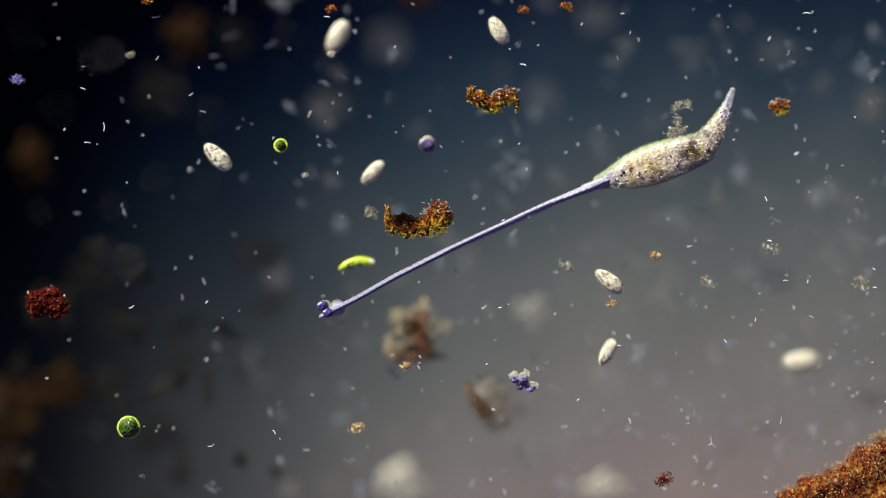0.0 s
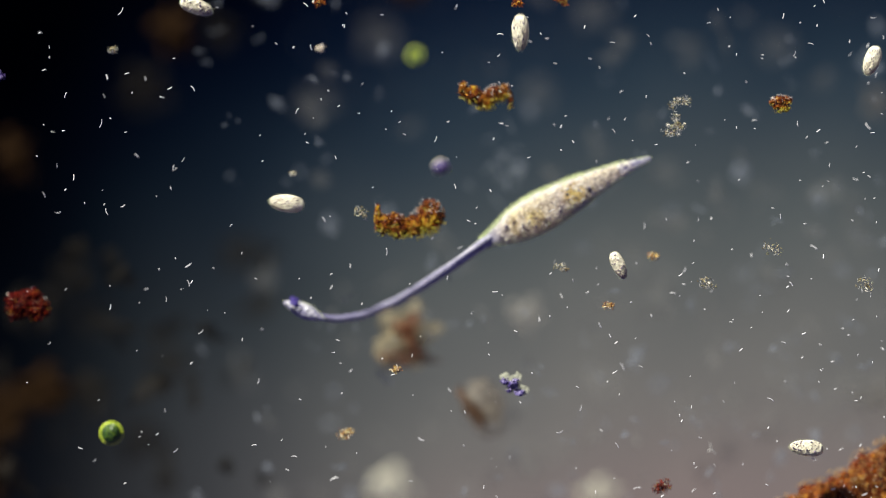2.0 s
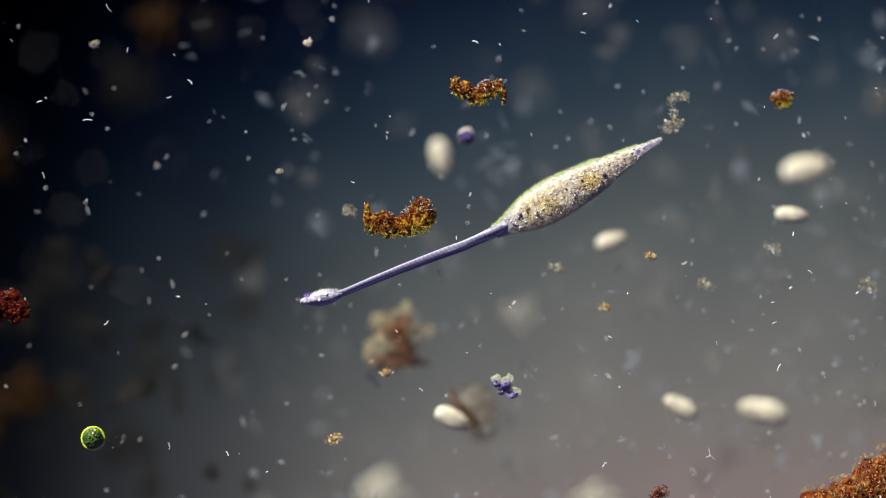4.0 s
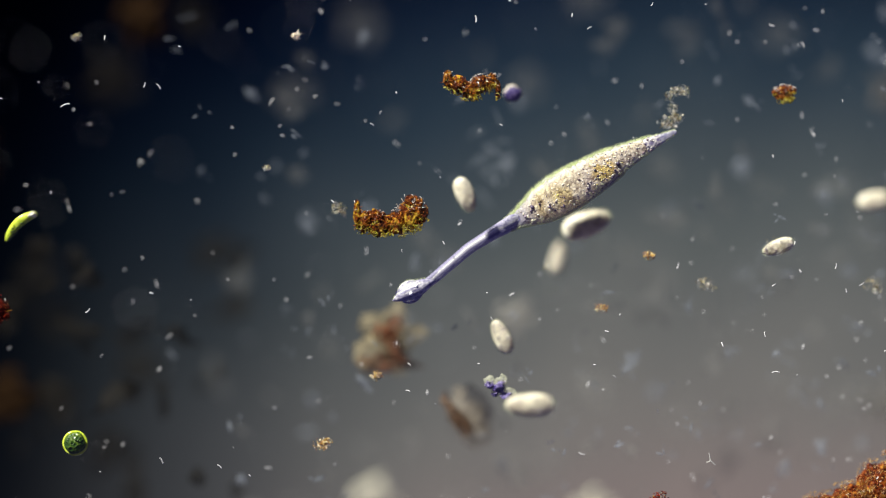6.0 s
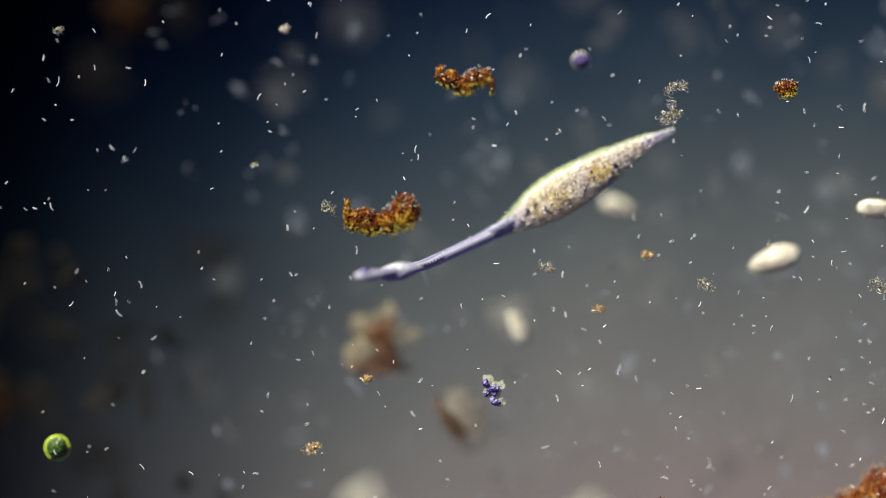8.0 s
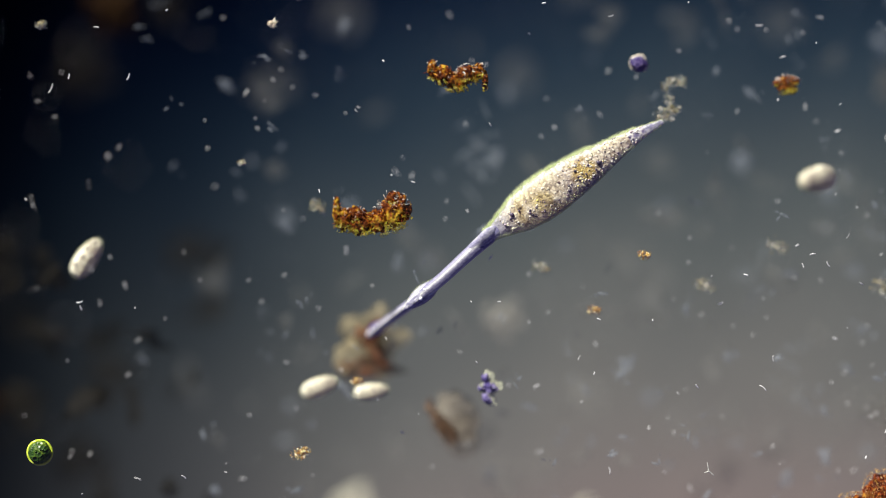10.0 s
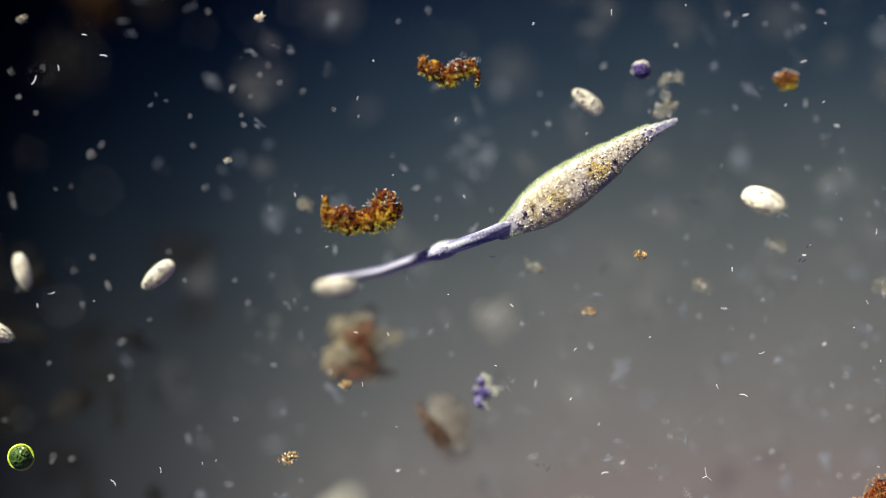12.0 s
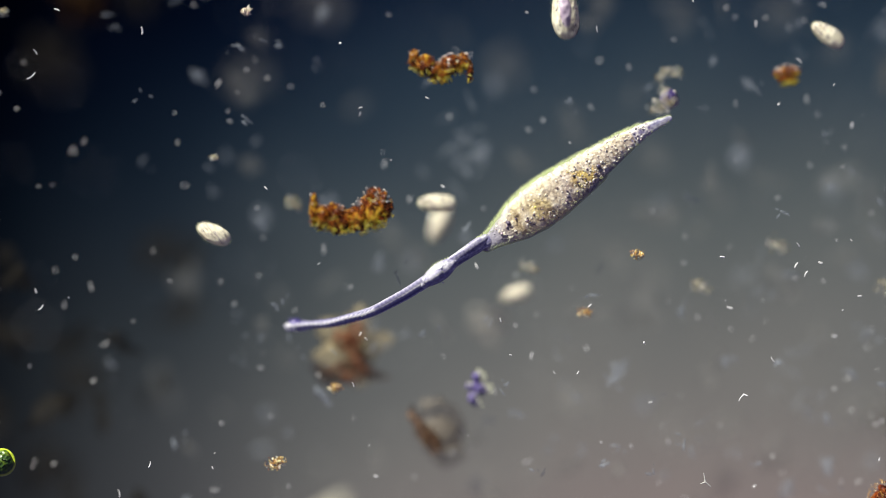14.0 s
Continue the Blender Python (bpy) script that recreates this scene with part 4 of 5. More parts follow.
def fork_fleck():
    e = thing("forked_fibre", place(0, 1260, 786, 0.0), "tiny white forked fibre", "fibre")
    for a, ln in ((100, 13), (200, 7), (320, 10)):
        o = part("fibre_arm", lathe(rounded(0, 1.1, ln, 0.6, 4), 1, 8), PALEFIBRE, e)
        o.matrix_basis = pose(0, 0, 0, 0, 0, a)


fork_fleck()


def green_alga():
    rng = np.random.default_rng(21)
    a = thing("green_alga", place(0, 228, 757, 0), "round green alga with bright lime rim", "alga")
    part("cell_wall", torus(18.2, 2.5), LIME, a, "lime rim")
    o = part("chloroplast", lumps([(0, 0, 18, 18, 12)], rng, 3, 0.10), GREEN, a, "dark green chloroplast")
    o.location.z = 1.0 * PX
    part("grain_crust", grains("grain_crust", in_lobes([(0, 0, 15, 15, 13)], 110, (1.2, 2.6), rng, 0.92), rng), GREEN, a, kind="stuff")


green_alga()


# ---- swimmers ----
def ciliate_model(name, seed, length=29.5, width=14.8):
    rng = np.random.default_rng(seed)
    c = thing(name, (0, 0, -3), "small oval white ciliate with dark vacuoles, swimming", "ciliate", "small oval ciliates")
    xs = np.linspace(0.04, math.pi - 0.04, 26)
    prof = [(length * math.cos(q), width * math.sin(q) ** 0.85 * (1 + 0.16 * math.cos(q))) for q in reversed(xs)]
    part("cell_body", lathe(prof, 0.72, 28, 0.10, seed), PALE, c, "pale granular cell body")
    vacuoles = []
    for i in range(76):
        x, q = rng.uniform(-0.82, 0.78) * length, math.acos(rng.uniform(-0.72, 0.85))
        r = float(np.interp(x, [p[0] for p in prof], [p[1] for p in prof]))
        vacuoles.append((x, r * bulge(q, 0.8)[0], r * bulge(q, 0.8)[1] * (0.72, -0.72)[i % 2], rng.choice([1, 1, 1.5]) * rng.uniform(0.8, 1.7)))
    skin = part("pellicle", lathe([(x * 1.04, r + 1.4 * min(1, r / 8)) for x, r in prof], 0.74, 32, 0.06, seed), PELLICLE, c, "clear bright skin")
    skin.visible_shadow = False
    part("vacuole_field", grains("vacuole_field", vacuoles, rng, 0.1), DARK, c, "dark round vacuoles", "stuff")
    part("granulation", grains("granulation", in_lobes([(0, 0, length * 0.86, width * 0.86, width * 0.68)], 190, (0.8, 1.8), rng, 0.97), rng), GRANULES, c, "pale granules", "stuff")
    b = bmesh.new()
    for i in range(90):
        q = 2 * math.pi * i / 90 + rng.uniform(-0.03, 0.03)
        base = Vector((length * math.cos(q), width * math.sin(q), rng.uniform(-3, 3)))
        tip = base + Vector((math.cos(q) + rng.uniform(-0.5, 0.2), math.sin(q), rng.uniform(-0.3, 0.3))).normalized() * rng.uniform(3, 5.5)
        side = Vector((-math.sin(q), math.cos(q), 0)) * 0.28
        vs = [b.verts.new(p * PX) for p in (base - side, base + side, base + Vector((0, 0, 0.5)), tip)]
        for f in ((0, 1, 3), (1, 2, 3), (2, 0, 3), (0, 2, 1)):
            b.faces.new([vs[j] for j in f])
    part("ciliary_fringe", b, CILIA, c, "fringe of fine cilia", "stuff", False)
    return c


def alga_rod():
    rng = np.random.default_rng(33)
    c = thing("green_flagellate", (0, 0, -3), "slender lime-green cell, swimming", "alga", "slender green cells")
    part("cell_body", lathe([(34 * math.cos(q), 8.2 * math.sin(q) ** 0.8 * (1 + 0.15 * math.cos(q))) for q in np.linspace(math.pi - 0.04, 0.04, 24)], 0.8, 20, 0.08, 3), LIME, c, "lime skin")
    part("pale_tip", lumps([(25, 0.5, 10, 6.0, 6.6)], rng, 3, 0.25), PALE, c, "pale front tip")
    part("chloroplast_mass", grains("chloroplast_mass", in_lobes([(-4, -3.0, 24, 5.4, 6.6)], 80, (1.4, 2.8), rng, 0.95), rng), GREEN, c, "dark green chloroplasts", "stuff")
    for o in c.children:
        for v in o.data.vertices:
            v.co.y += (3.0 - 0.0075 * (v.co.x / PX) ** 2) * PX
    return c


def small_alga():
    rng = np.random.default_rng(34)
    c = thing("small_green_cell", (0, 0, -3), "tiny round yellow-green cell", "alga")
    part("cell_body", torus(10.5, 2.2), LIME, c)
    part("chloroplast", lumps([(0, 0, 10, 10, 7)], rng, 2, 0.15), GREEN, c, "dark green chloroplast")
    return c


def purple_cell():
    rng = np.random.default_rng(35)
    c = thing("purple_cell", (0, 0, -3), "small round purple cell with white crescent rim", "cell")
    part("cell_wall", lumps([(0, 1, 15.5, 13.5, 5)], rng, 3, 0.25, 3.0), PALE, c, "white crescent rim")
    core = part("core", lumps([(0, 0, 13.4, 11.4, 8)], rng, 3, 0.25, 3.0), PURPLE_SKIN, c, "dark purple core")
    core.location = Vector((-0.6, -0.8, 3.5)) * PX
    return c


def purple_clump():
    rng = np.random.default_rng(36)
    c = thing("purple_clump", (0, 0, -3), "purple crumbly clump with pale rim", "debris")
    lobes = [(-17, 9, 8, 6, 6), (-2, 3, 11, 8, 8), (12, -8, 11, 7, 7), (3, 12, 6, 7, 6), (-7, -7, 6, 5, 5)]
    part("pale_rim", lumps([(a + 1, b + 2.5, rx * 1.05 + 1, ry * 1.05 + 2.5, rz * 0.5) for a, b, rx, ry, rz in lobes], rng, 3, 0.35, 2.4), LIMESKIN, c, "pale lime rim")
    part("jelly_core", lumps([(a * 0.9 - 1, b * 0.9 - 2.5, rx * 0.8, ry * 0.8, rz * 1.1) for a, b, rx, ry, rz in lobes], rng, 3, 0.6, 2.4), VIOLA, c, "purple jelly")
    part("grain_crust", grains("grain_crust", in_lobes([(a, b - 1, rx * 0.9, ry * 0.9, rz) for a, b, rx, ry, rz in lobes], 60, (0.7, 1.6), rng, 0.95), rng), PURPLE, c, "purple grains", "stuff")
    return c


VIOLA = speckled("purple_jelly", [(0.0, (0.02, 0.014, 0.09, 1)), (0.5, (0.07, 0.05, 0.20, 1)), (1.0, (0.30, 0.26, 0.46, 1))], 70, 0.35, 0.8, 3.0, alpha=0.85, spread=1.4)
MAUVE = speckled("mauve_plasm", [(0.0, (0.10, 0.07, 0.13, 1)), (0.4, (0.32, 0.25, 0.34, 1)), (1.0, (0.62, 0.54, 0.60, 1))], 50, 0.35, 0.5, 3.0, alpha=0.85, spread=1.4)
PURPLE_SKIN = speckled("purple_plasm", [(0.0, (0.012, 0.008, 0.05, 1)), (0.5, (0.05, 0.035, 0.13, 1)), (1.0, (0.22, 0.18, 0.32, 1))], 70, 0.4, 0.6, 3.0, alpha=0.9, spread=1.4, gloss=0.15)
MODELS = [ciliate_model("oval_ciliate", 51), ciliate_model("oval_ciliate", 52, 31, 14.2), ciliate_model("oval_ciliate", 53, 30, 13.0)]
DUSKY = ciliate_model("oval_ciliate", 54, 33, 16)
tagged(DUSKY, "large oval ciliate with violet-grey belly and white rim")
part("belly", lumps([(1, -1, 27, 12.5, 14.5)], np.random.default_rng(55), 3, 0.15), MAUVE, DUSKY, "violet-grey belly")


def motions():
    # -- the hunter: spine from tail tip to neck base, then neck from base to mouth, time by time --
    spine = [
        (0, "1297,160 1278,215 1245,262 1190,285 1120,300 1062,325", "980,358 900,395 800,440 700,490 630,530 577,556", 0.96),
        (0.5, "1262,202 1243,240 1205,275 1140,298 1060,320 990,350", "930,380 860,425 780,465 715,510 660,550 615,575 575,580 556,566 562,540", 0.985),
        (1, "1195,268 1150,285 1090,310 1020,345 950,370 890,400", "840,440 780,485 710,530 650,580 600,612 560,622 528,610 520,580 535,555 560,540", 0.985),
        (1.5, "1157,280 1110,300 1050,325 980,365 920,395 865,425", "830,455 770,495 710,540 650,578 600,600 560,600 537,585 535,560 552,540", 0.97),
        (2, "1148,282 1100,300 1040,330 970,370 910,400 855,432", "810,465 750,505 700,535 640,560 590,566 555,558 518,542", 0.95),
        (2.5, "1162,272 1110,293 1050,325 980,365 920,395 862,428", "800,462 740,490 680,515 620,533 570,545 512,548", 0.95),
        (3, "1168,262 1120,288 1060,320 985,360 925,390 868,420", "800,455 740,478 680,500 620,522 570,543 508,550", 0.94),
        (5.3, "1168,232 1125,255 1070,290 1000,335 950,365 900,392", "850,410 800,425 750,445 700,468 650,490 604,507", 0.94),
        (5.5, "1185,228 1140,253 1080,288 1020,330 970,360 922,387", "880,412 830,430 780,440 740,465 700,486", 0.95),
        (6, "1193,235 1140,260 1080,290 1015,335 955,365 905,395", "870,415 830,440 795,470 760,500 716,522", 0.93),
        (6.2, "1172,232 1125,258 1065,292 1000,335 945,365 888,394", "850,420 810,450 770,480 740,505 708,526", 0.92),
        (6.5, "1238,215 1190,232 1130,265 1060,310 1000,345 950,375", "915,390 875,402 840,412 815,430 788,450", 0.89),
        (7, "1205,228 1150,248 1090,285 1020,330 955,365 905,392", "870,412 830,432 790,452 745,475 706,502", 0.87),
        (7.5, "1232,215 1175,240 1115,270 1050,315 990,350 940,378", "905,400 870,420 830,438 800,455 756,464", 0.85),
        (8, "1190,232 1140,255 1080,290 1010,335 950,370 895,402", "850,425 800,448 750,470 700,482 648,488", 0.80),
        (8.2, "1180,226 1130,250 1070,288 1000,335 945,370 890,402", "850,425 800,450 760,466 720,474 684,474", 0.78),
        (10.3, "1168,216 1120,240 1055,285 980,335 915,380 860,422", "820,460 780,500 735,540 700,570 664,602", 0.58),
        (10.5, "1182,222 1130,240 1060,285 985,335 920,380 862,425", "820,460 785,500 740,550 705,590 678,645", 0.54),
        (10.7, "1172,218 1125,240 1055,285 975,330 910,375 852,405", "810,440 770,490 736,552 700,610 674,680", 0.50),
        (10.9, "1188,220 1140,238 1080,275 1015,320 950,360 896,386", "850,395 796,416 775,450 755,500 736,548", 0.48),
        (11, "1210,216 1150,235 1090,270 1030,310 960,360 905,388", "860,395 815,405 785,425 750,460 720,495 684,516", 0.46),
        (11.2, "1190,214 1140,238 1080,275 1010,325 940,375 875,408", "820,422 748,436 690,450 640,460 588,464", 0.44),
        (11.5, "1212,212 1150,235 1090,265 1020,315 960,360 905,392", "860,410 825,420 785,442 740,455 700,468 644,477", 0.44),
        (12, "1195,215 1140,240 1075,285 1005,335 945,380 885,408", "840,425 780,445 730,462 680,480 640,488 600,497", 0.37),
        (12.5, "1165,215 1115,245 1055,290 975,340 900,385 830,410", "770,425 700,435 640,453 580,465 520,475 455,472", 0.34),
        (12.8, "1170,204 1120,230 1060,280 985,335 925,380 868,412", "820,430 770,445 720,462 670,476 624,490", 0.34),
        (13, "1189,200 1130,225 1060,280 990,335 930,380 870,402", "830,430 790,450 755,485 730,530 700,580 675,630", 0.32),
        (13.2, "1176,200 1125,228 1060,280 985,335 925,380 868,402", "825,420 770,445 745,490 728,540 710,592", 0.32),
        (13.5, "1202,203 1140,225 1075,270 1010,325 950,370 895,395", "860,410 825,425 770,445 710,465 670,480 634,510", 0.28),
        (13.8, "1182,208 1130,232 1060,285 985,340 920,392 850,424", "800,450 750,490 700,535 650,580 602,618", 0.27),
        (14, "1185,210 1130,235 1060,285 990,340 925,395 845,435", "800,465 770,488 720,520 660,552 590,572 524,578", 0.24)]

    def resample(points, n):
        p = np.array(points)
        d = np.concatenate([[0], np.cumsum(np.hypot(*np.diff(p, axis=0).T))])
        q = np.linspace(0, d[-1], n)
        s = np.array([np.interp(q, d, p[:, i]) for i in (0, 1)]).T
        for _ in range(3):
            s[1:-1] = (s[:-2] + 2 * s[1:-1] + s[2:]) / 4
        return s

    times = np.array([row[0] for row in spine], float)
    bodies, necks, bulbs = [], [], np.array([row[3] for row in spine])
    for t, body, neck, _ in spine:
        b = [tuple(float(c) for c in q.split(",")) for q in body.split()]
        k = [b[-1]] + [tuple(float(c) for c in q.split(",")) for q in neck.split()]
        bodies.append(resample([place(t, *q)[:2] for q in b], 25))
        necks.append(resample([place(t, *q)[:2] for q in k], 49))
    bodies, necks = np.array(bodies), np.array(necks)

    def at_time(stack, t):
        i = min(max(int(np.searchsorted(times, t, "right")) - 1, 0), len(times) - 2)
        k = (t - times[i]) / (times[i + 1] - times[i])
        return stack[i] + (stack[i + 1] - stack[i]) * k

    def on_line(line, u):
        x = u * (len(line) - 1)
        i = min(int(x), len(line) - 2)
        a, b = max(0, i - 1), min(len(line) - 1, i + 2)
        p = line[i] + (line[i + 1] - line[i]) * (x - i)
        d = line[b] - line[a]
        return p, math.atan2(d[1], d[0])

    sag_t = [0, 0.5, 1, 1.5, 2, 2.5, 3, 6, 6.5, 7, 7.5, 8, 8.2, 10.3, 10.7, 11, 11.5, 12, 12.5, 13, 13.5, 14]
    sag_mid = [0, -70, -70, -55, -40, -15, 0, 0, 0, 8, 8, 25, 25, 0, 0, 0, -35, -40, 0, 0, -15, 0]
    sag_tip = [0, -25, -20, 10, 10, 0, 0, 0, 6, 38, 24, 125, 115, -110, -110, -100, -80, -90, -50, -80, -80, -40]

    keys = sorted(set(np.round(np.concatenate([times, np.arange(0, 14.01, 0.25)]), 2)))
    trunk_rows, rows = [], [[] for _ in HUNTER_PIECES]
    for t in keys:
        body, neck, fb = at_time(bodies, t), at_time(necks, t), float(np.interp(t, times, bulbs))
        length = float(np.hypot(*np.diff(neck, axis=0).T).sum()) / PX
        wide = NECK_THIN * (530 / max(length, 150)) ** 0.55
        zm, zt = (float(np.interp(t, sag_t, q)) * PX for q in (sag_mid, sag_tip))
        ex, ey, eh = eye_at(t)
        turned = float(np.interp(t, [0, 1.0, 2.0, 4, 5], [0, 0, 72, 80, 88]))
        upend = float(np.interp(t, [0, 1.2, 2.2], [75, 60, 0]))
        a, b = on_line(body, 0.42)[0], on_line(body, 0.92)[0]
        d = b - a
        mid = on_line(body, 0.6)[0] * 0.5 + (a + d * (0.18 / 0.5)) * 0.5
        home = pose(mid[0], mid[1], 0, 0, 0, math.degrees(math.atan2(d[1], d[0])))
        trunk_rows.append((t, home))
        back = home.inverted()
        for (ob, where, u), r in zip(HUNTER_PIECES, rows):
            if where == "body":
                if u > 1:
                    p, ang = on_line(neck, (u - 1) * 2)
                else:
                    p, ang = on_line(body, u)
                m = pose(p[0], p[1], 0, 0, 0, math.degrees(ang))
            else:
                v = fb if where == "bulb" else min(0.97, fb + 0.02) if where == "swelling" else u
                p, ang = on_line(neck, v)
                z = float(np.interp(v, [0, 0.12, 0.55, 1], [0, 0, zm, zt]))
                p = np.array((ex, ey)) + (p - (ex, ey)) * (eh - z) / eh
                # a stretched neck shows the thin edge of its pieces, a drawn-in neck their broad side
                thick = min(1.0, max(0.0, ((wide * float(np.interp(v, [0, 0.06, 0.25, 1], [0.85, 0.95, 1.12, 0.85])) / NECK_THIN) ** 2 - 1) / (NECK_FLAT ** 2 - 1)))
                roll = math.degrees(math.asin(math.sqrt(thick))) if where == "neck" and u < 0.98 else turned if where == "neck" else 0
                if where == "swelling":
                    # broadside while the throat is swollen at the tip, on edge inside the bulb at other times
                    roll = float(np.interp(t, [0, 4.4, 5.2, 6.2, 6.7, 8.2, 9.2, 10.2], [88, 88, 12, 12, 52, 58, 80, 88]))
                    z += float(np.interp(t, [0, 2.6, 4.4], [-15, -15, 0])) * PX
                m = pose(p[0], p[1], z + ((0.002 + float(np.interp(t, [0, 1.2, 2.2], [-33, -30, 0])) * PX) if where == "bulb" else 0), roll, upend if where == "bulb" else 0, math.degrees(ang))
            r.append((t, back @ m))
    walk(HUNTER, trunk_rows)
    for (ob, _, _), r in zip(HUNTER_PIECES, rows):
        walk(ob, r)

    # -- swimmers: seconds, place in the field, and, where it differs from the way they go, the lie of the long axis --
    def swim(ob, rows, depth=((0, 0),), pitch=((0, 0),), roll=22.0):
        zt, zv = zip(*depth)
        pt, pv = zip(*pitch)
        pts = [place(r[0], r[1], r[2], float(np.interp(r[0], zt, zv))) for r in rows]
        out, last = [], None
        for i, r in enumerate(rows):
            if len(r) > 3:
                ang = r[3]
            else:
                d = pts[min(i + 1, len(rows) - 1)] - pts[max(i - 1, 0)]
                ang = math.degrees(math.atan2(d.y, d.x)) if d.length > 0.004 else (last or 0.0)
            if last is not None:
                ang = last + (ang - last + 90) % 180 - 90
                ang = last + max(-80, min(80, ang - last))
            last = ang
            out.append((r[0], pose(*pts[i], 12 * math.sin(roll * r[0] * 0.1), float(np.interp(r[0], pt, pv)), ang)))
        def away(m):
            far = m.copy()
            far.translation = Vector((m.translation.x * 1.5 - 0.05, m.translation.y * 1.7, m.translation.z))
            return far
        if out[0][0] > 0:
            t0, m = out[0]
            out[:0] = [(0, away(m)), (max(0.1, t0 - 0.4), away(m))]
        if out[-1][0] < 14:
            t1, m = out[-1]
            out += [(t1 + 0.3, away(m)), (14.01, away(m))] if t1 < 13.6 else [(14.01, m)]
        walk(ob, out)

    count = [0]

    def ciliate(size, rows, depth=((0, 0),), label="", dusky=False, pitch=((0, 0),)):
        c = MODELS[count[0] % 3]
        if dusky:
            DUSKY.scale = (size, size, size)
            return swim(DUSKY, rows, depth)
        if count[0] > 2:
            c = copy_thing(MODELS[count[0] % 3], pose(0, 0, 0))
            c.animation_data_clear()
        c.scale = (size, size, size)
        count[0] += 1
        if label:
            tagged(c, label)
        swim(c, rows, depth, pitch)

    ciliate(0.95, [(0, 597, 65, 62), (0.1, 560, 108), (0.2, 544, 160), (0.3, 512, 200), (0.4, 460, 232), (0.5, 430, 283, 68), (0.6, 404, 332), (0.8, 312, 396), (1, 275, 490, 85),
                  (1.2, 284, 460), (1.5, 322, 428, 170), (1.6, 328, 404), (1.7, 356, 364), (1.8, 400, 348), (2, 507, 360, -8), (2.2, 604, 340), (2.4, 700, 304), (2.5, 740, 272, 68),
                  (2.6, 728, 212), (2.8, 724, 204), (3, 772, 157, 88), (3.2, 748, 160, 110), (4.2, 790, 330), (5.3, 812, 552, 50), (5.4, 836, 516), (5.5, 845, 475, 92), (5.6, 828, 424),
                  (5.8, 832, 408), (6, 823, 345, 112), (6.2, 752, 276), (6.4, 724, 176), (6.5, 697, 140, 138), (6.6, 652, 100), (6.8, 620, 12), (6.95, 600, -60)],
            [(0, 0.1), (0.5, 0.08), (1, 0.09), (1.5, -0.05), (2, 0.06), (2.5, 0.14), (3, 0.0), (4.2, 0.2), (5.3, 0.1), (5.5, 0.06), (6, 0.05), (6.5, 0.0)])
    ciliate(0.95, [(0, 385, 278, -45), (0.1, 408, 296), (0.2, 456, 316), (0.3, 512, 308), (0.4, 552, 288), (0.5, 598, 288, -10), (0.6, 636, 308), (0.8, 740, 296), (1, 818, 296, -14),
                  (1.2, 860, 280), (1.3, 864, 228), (1.4, 848, 196), (1.5, 853, 205, 60), (1.7, 868, 192), (1.8, 888, 168), (1.9, 912, 120), (2, 921, 58, 90), (2.1, 905, 5), (2.2, 900, -70)],
            [(0, 0.03), (0.5, 0.16), (0.8, -0.02), (1, -0.05), (1.3, -0.08), (1.5, -0.24), (1.8, -0.1), (2, 0.05)])
    ciliate(0.8, [(0, 660, 305, 45), (0.1, 700, 280), (0.2, 752, 268), (0.3, 804, 232), (0.4, 840, 188), (0.5, 890, 145, 30), (0.6, 924, 124), (0.7, 960, 76), (0.8, 996, 20), (0.95, 1020, -60)],
            [(0, 0.06), (0.3, -0.05), (0.5, -0.2), (0.7, 0)])
    ciliate(0.85, [(0, 882, 54, -60), (0.1, 916, 80), (0.2, 968, 104), (0.3, 1016, 132), (0.4, 1068, 160), (0.5, 1143, 165, -5), (0.6, 1192, 156), (0.8, 1312, 180), (1, 1312, 180, 25), (1.2, 1356, 108),
                  (1.3, 1408, 96), (1.5, 1497, 140, 5), (1.7, 1530, 130), (2, 1543, 108, 70), (2.1, 1550, 48), (2.25, 1600, -40)], [(0, 0), (0.5, 0.08), (1, 0), (1.5, 0.09), (2, 0.05)])
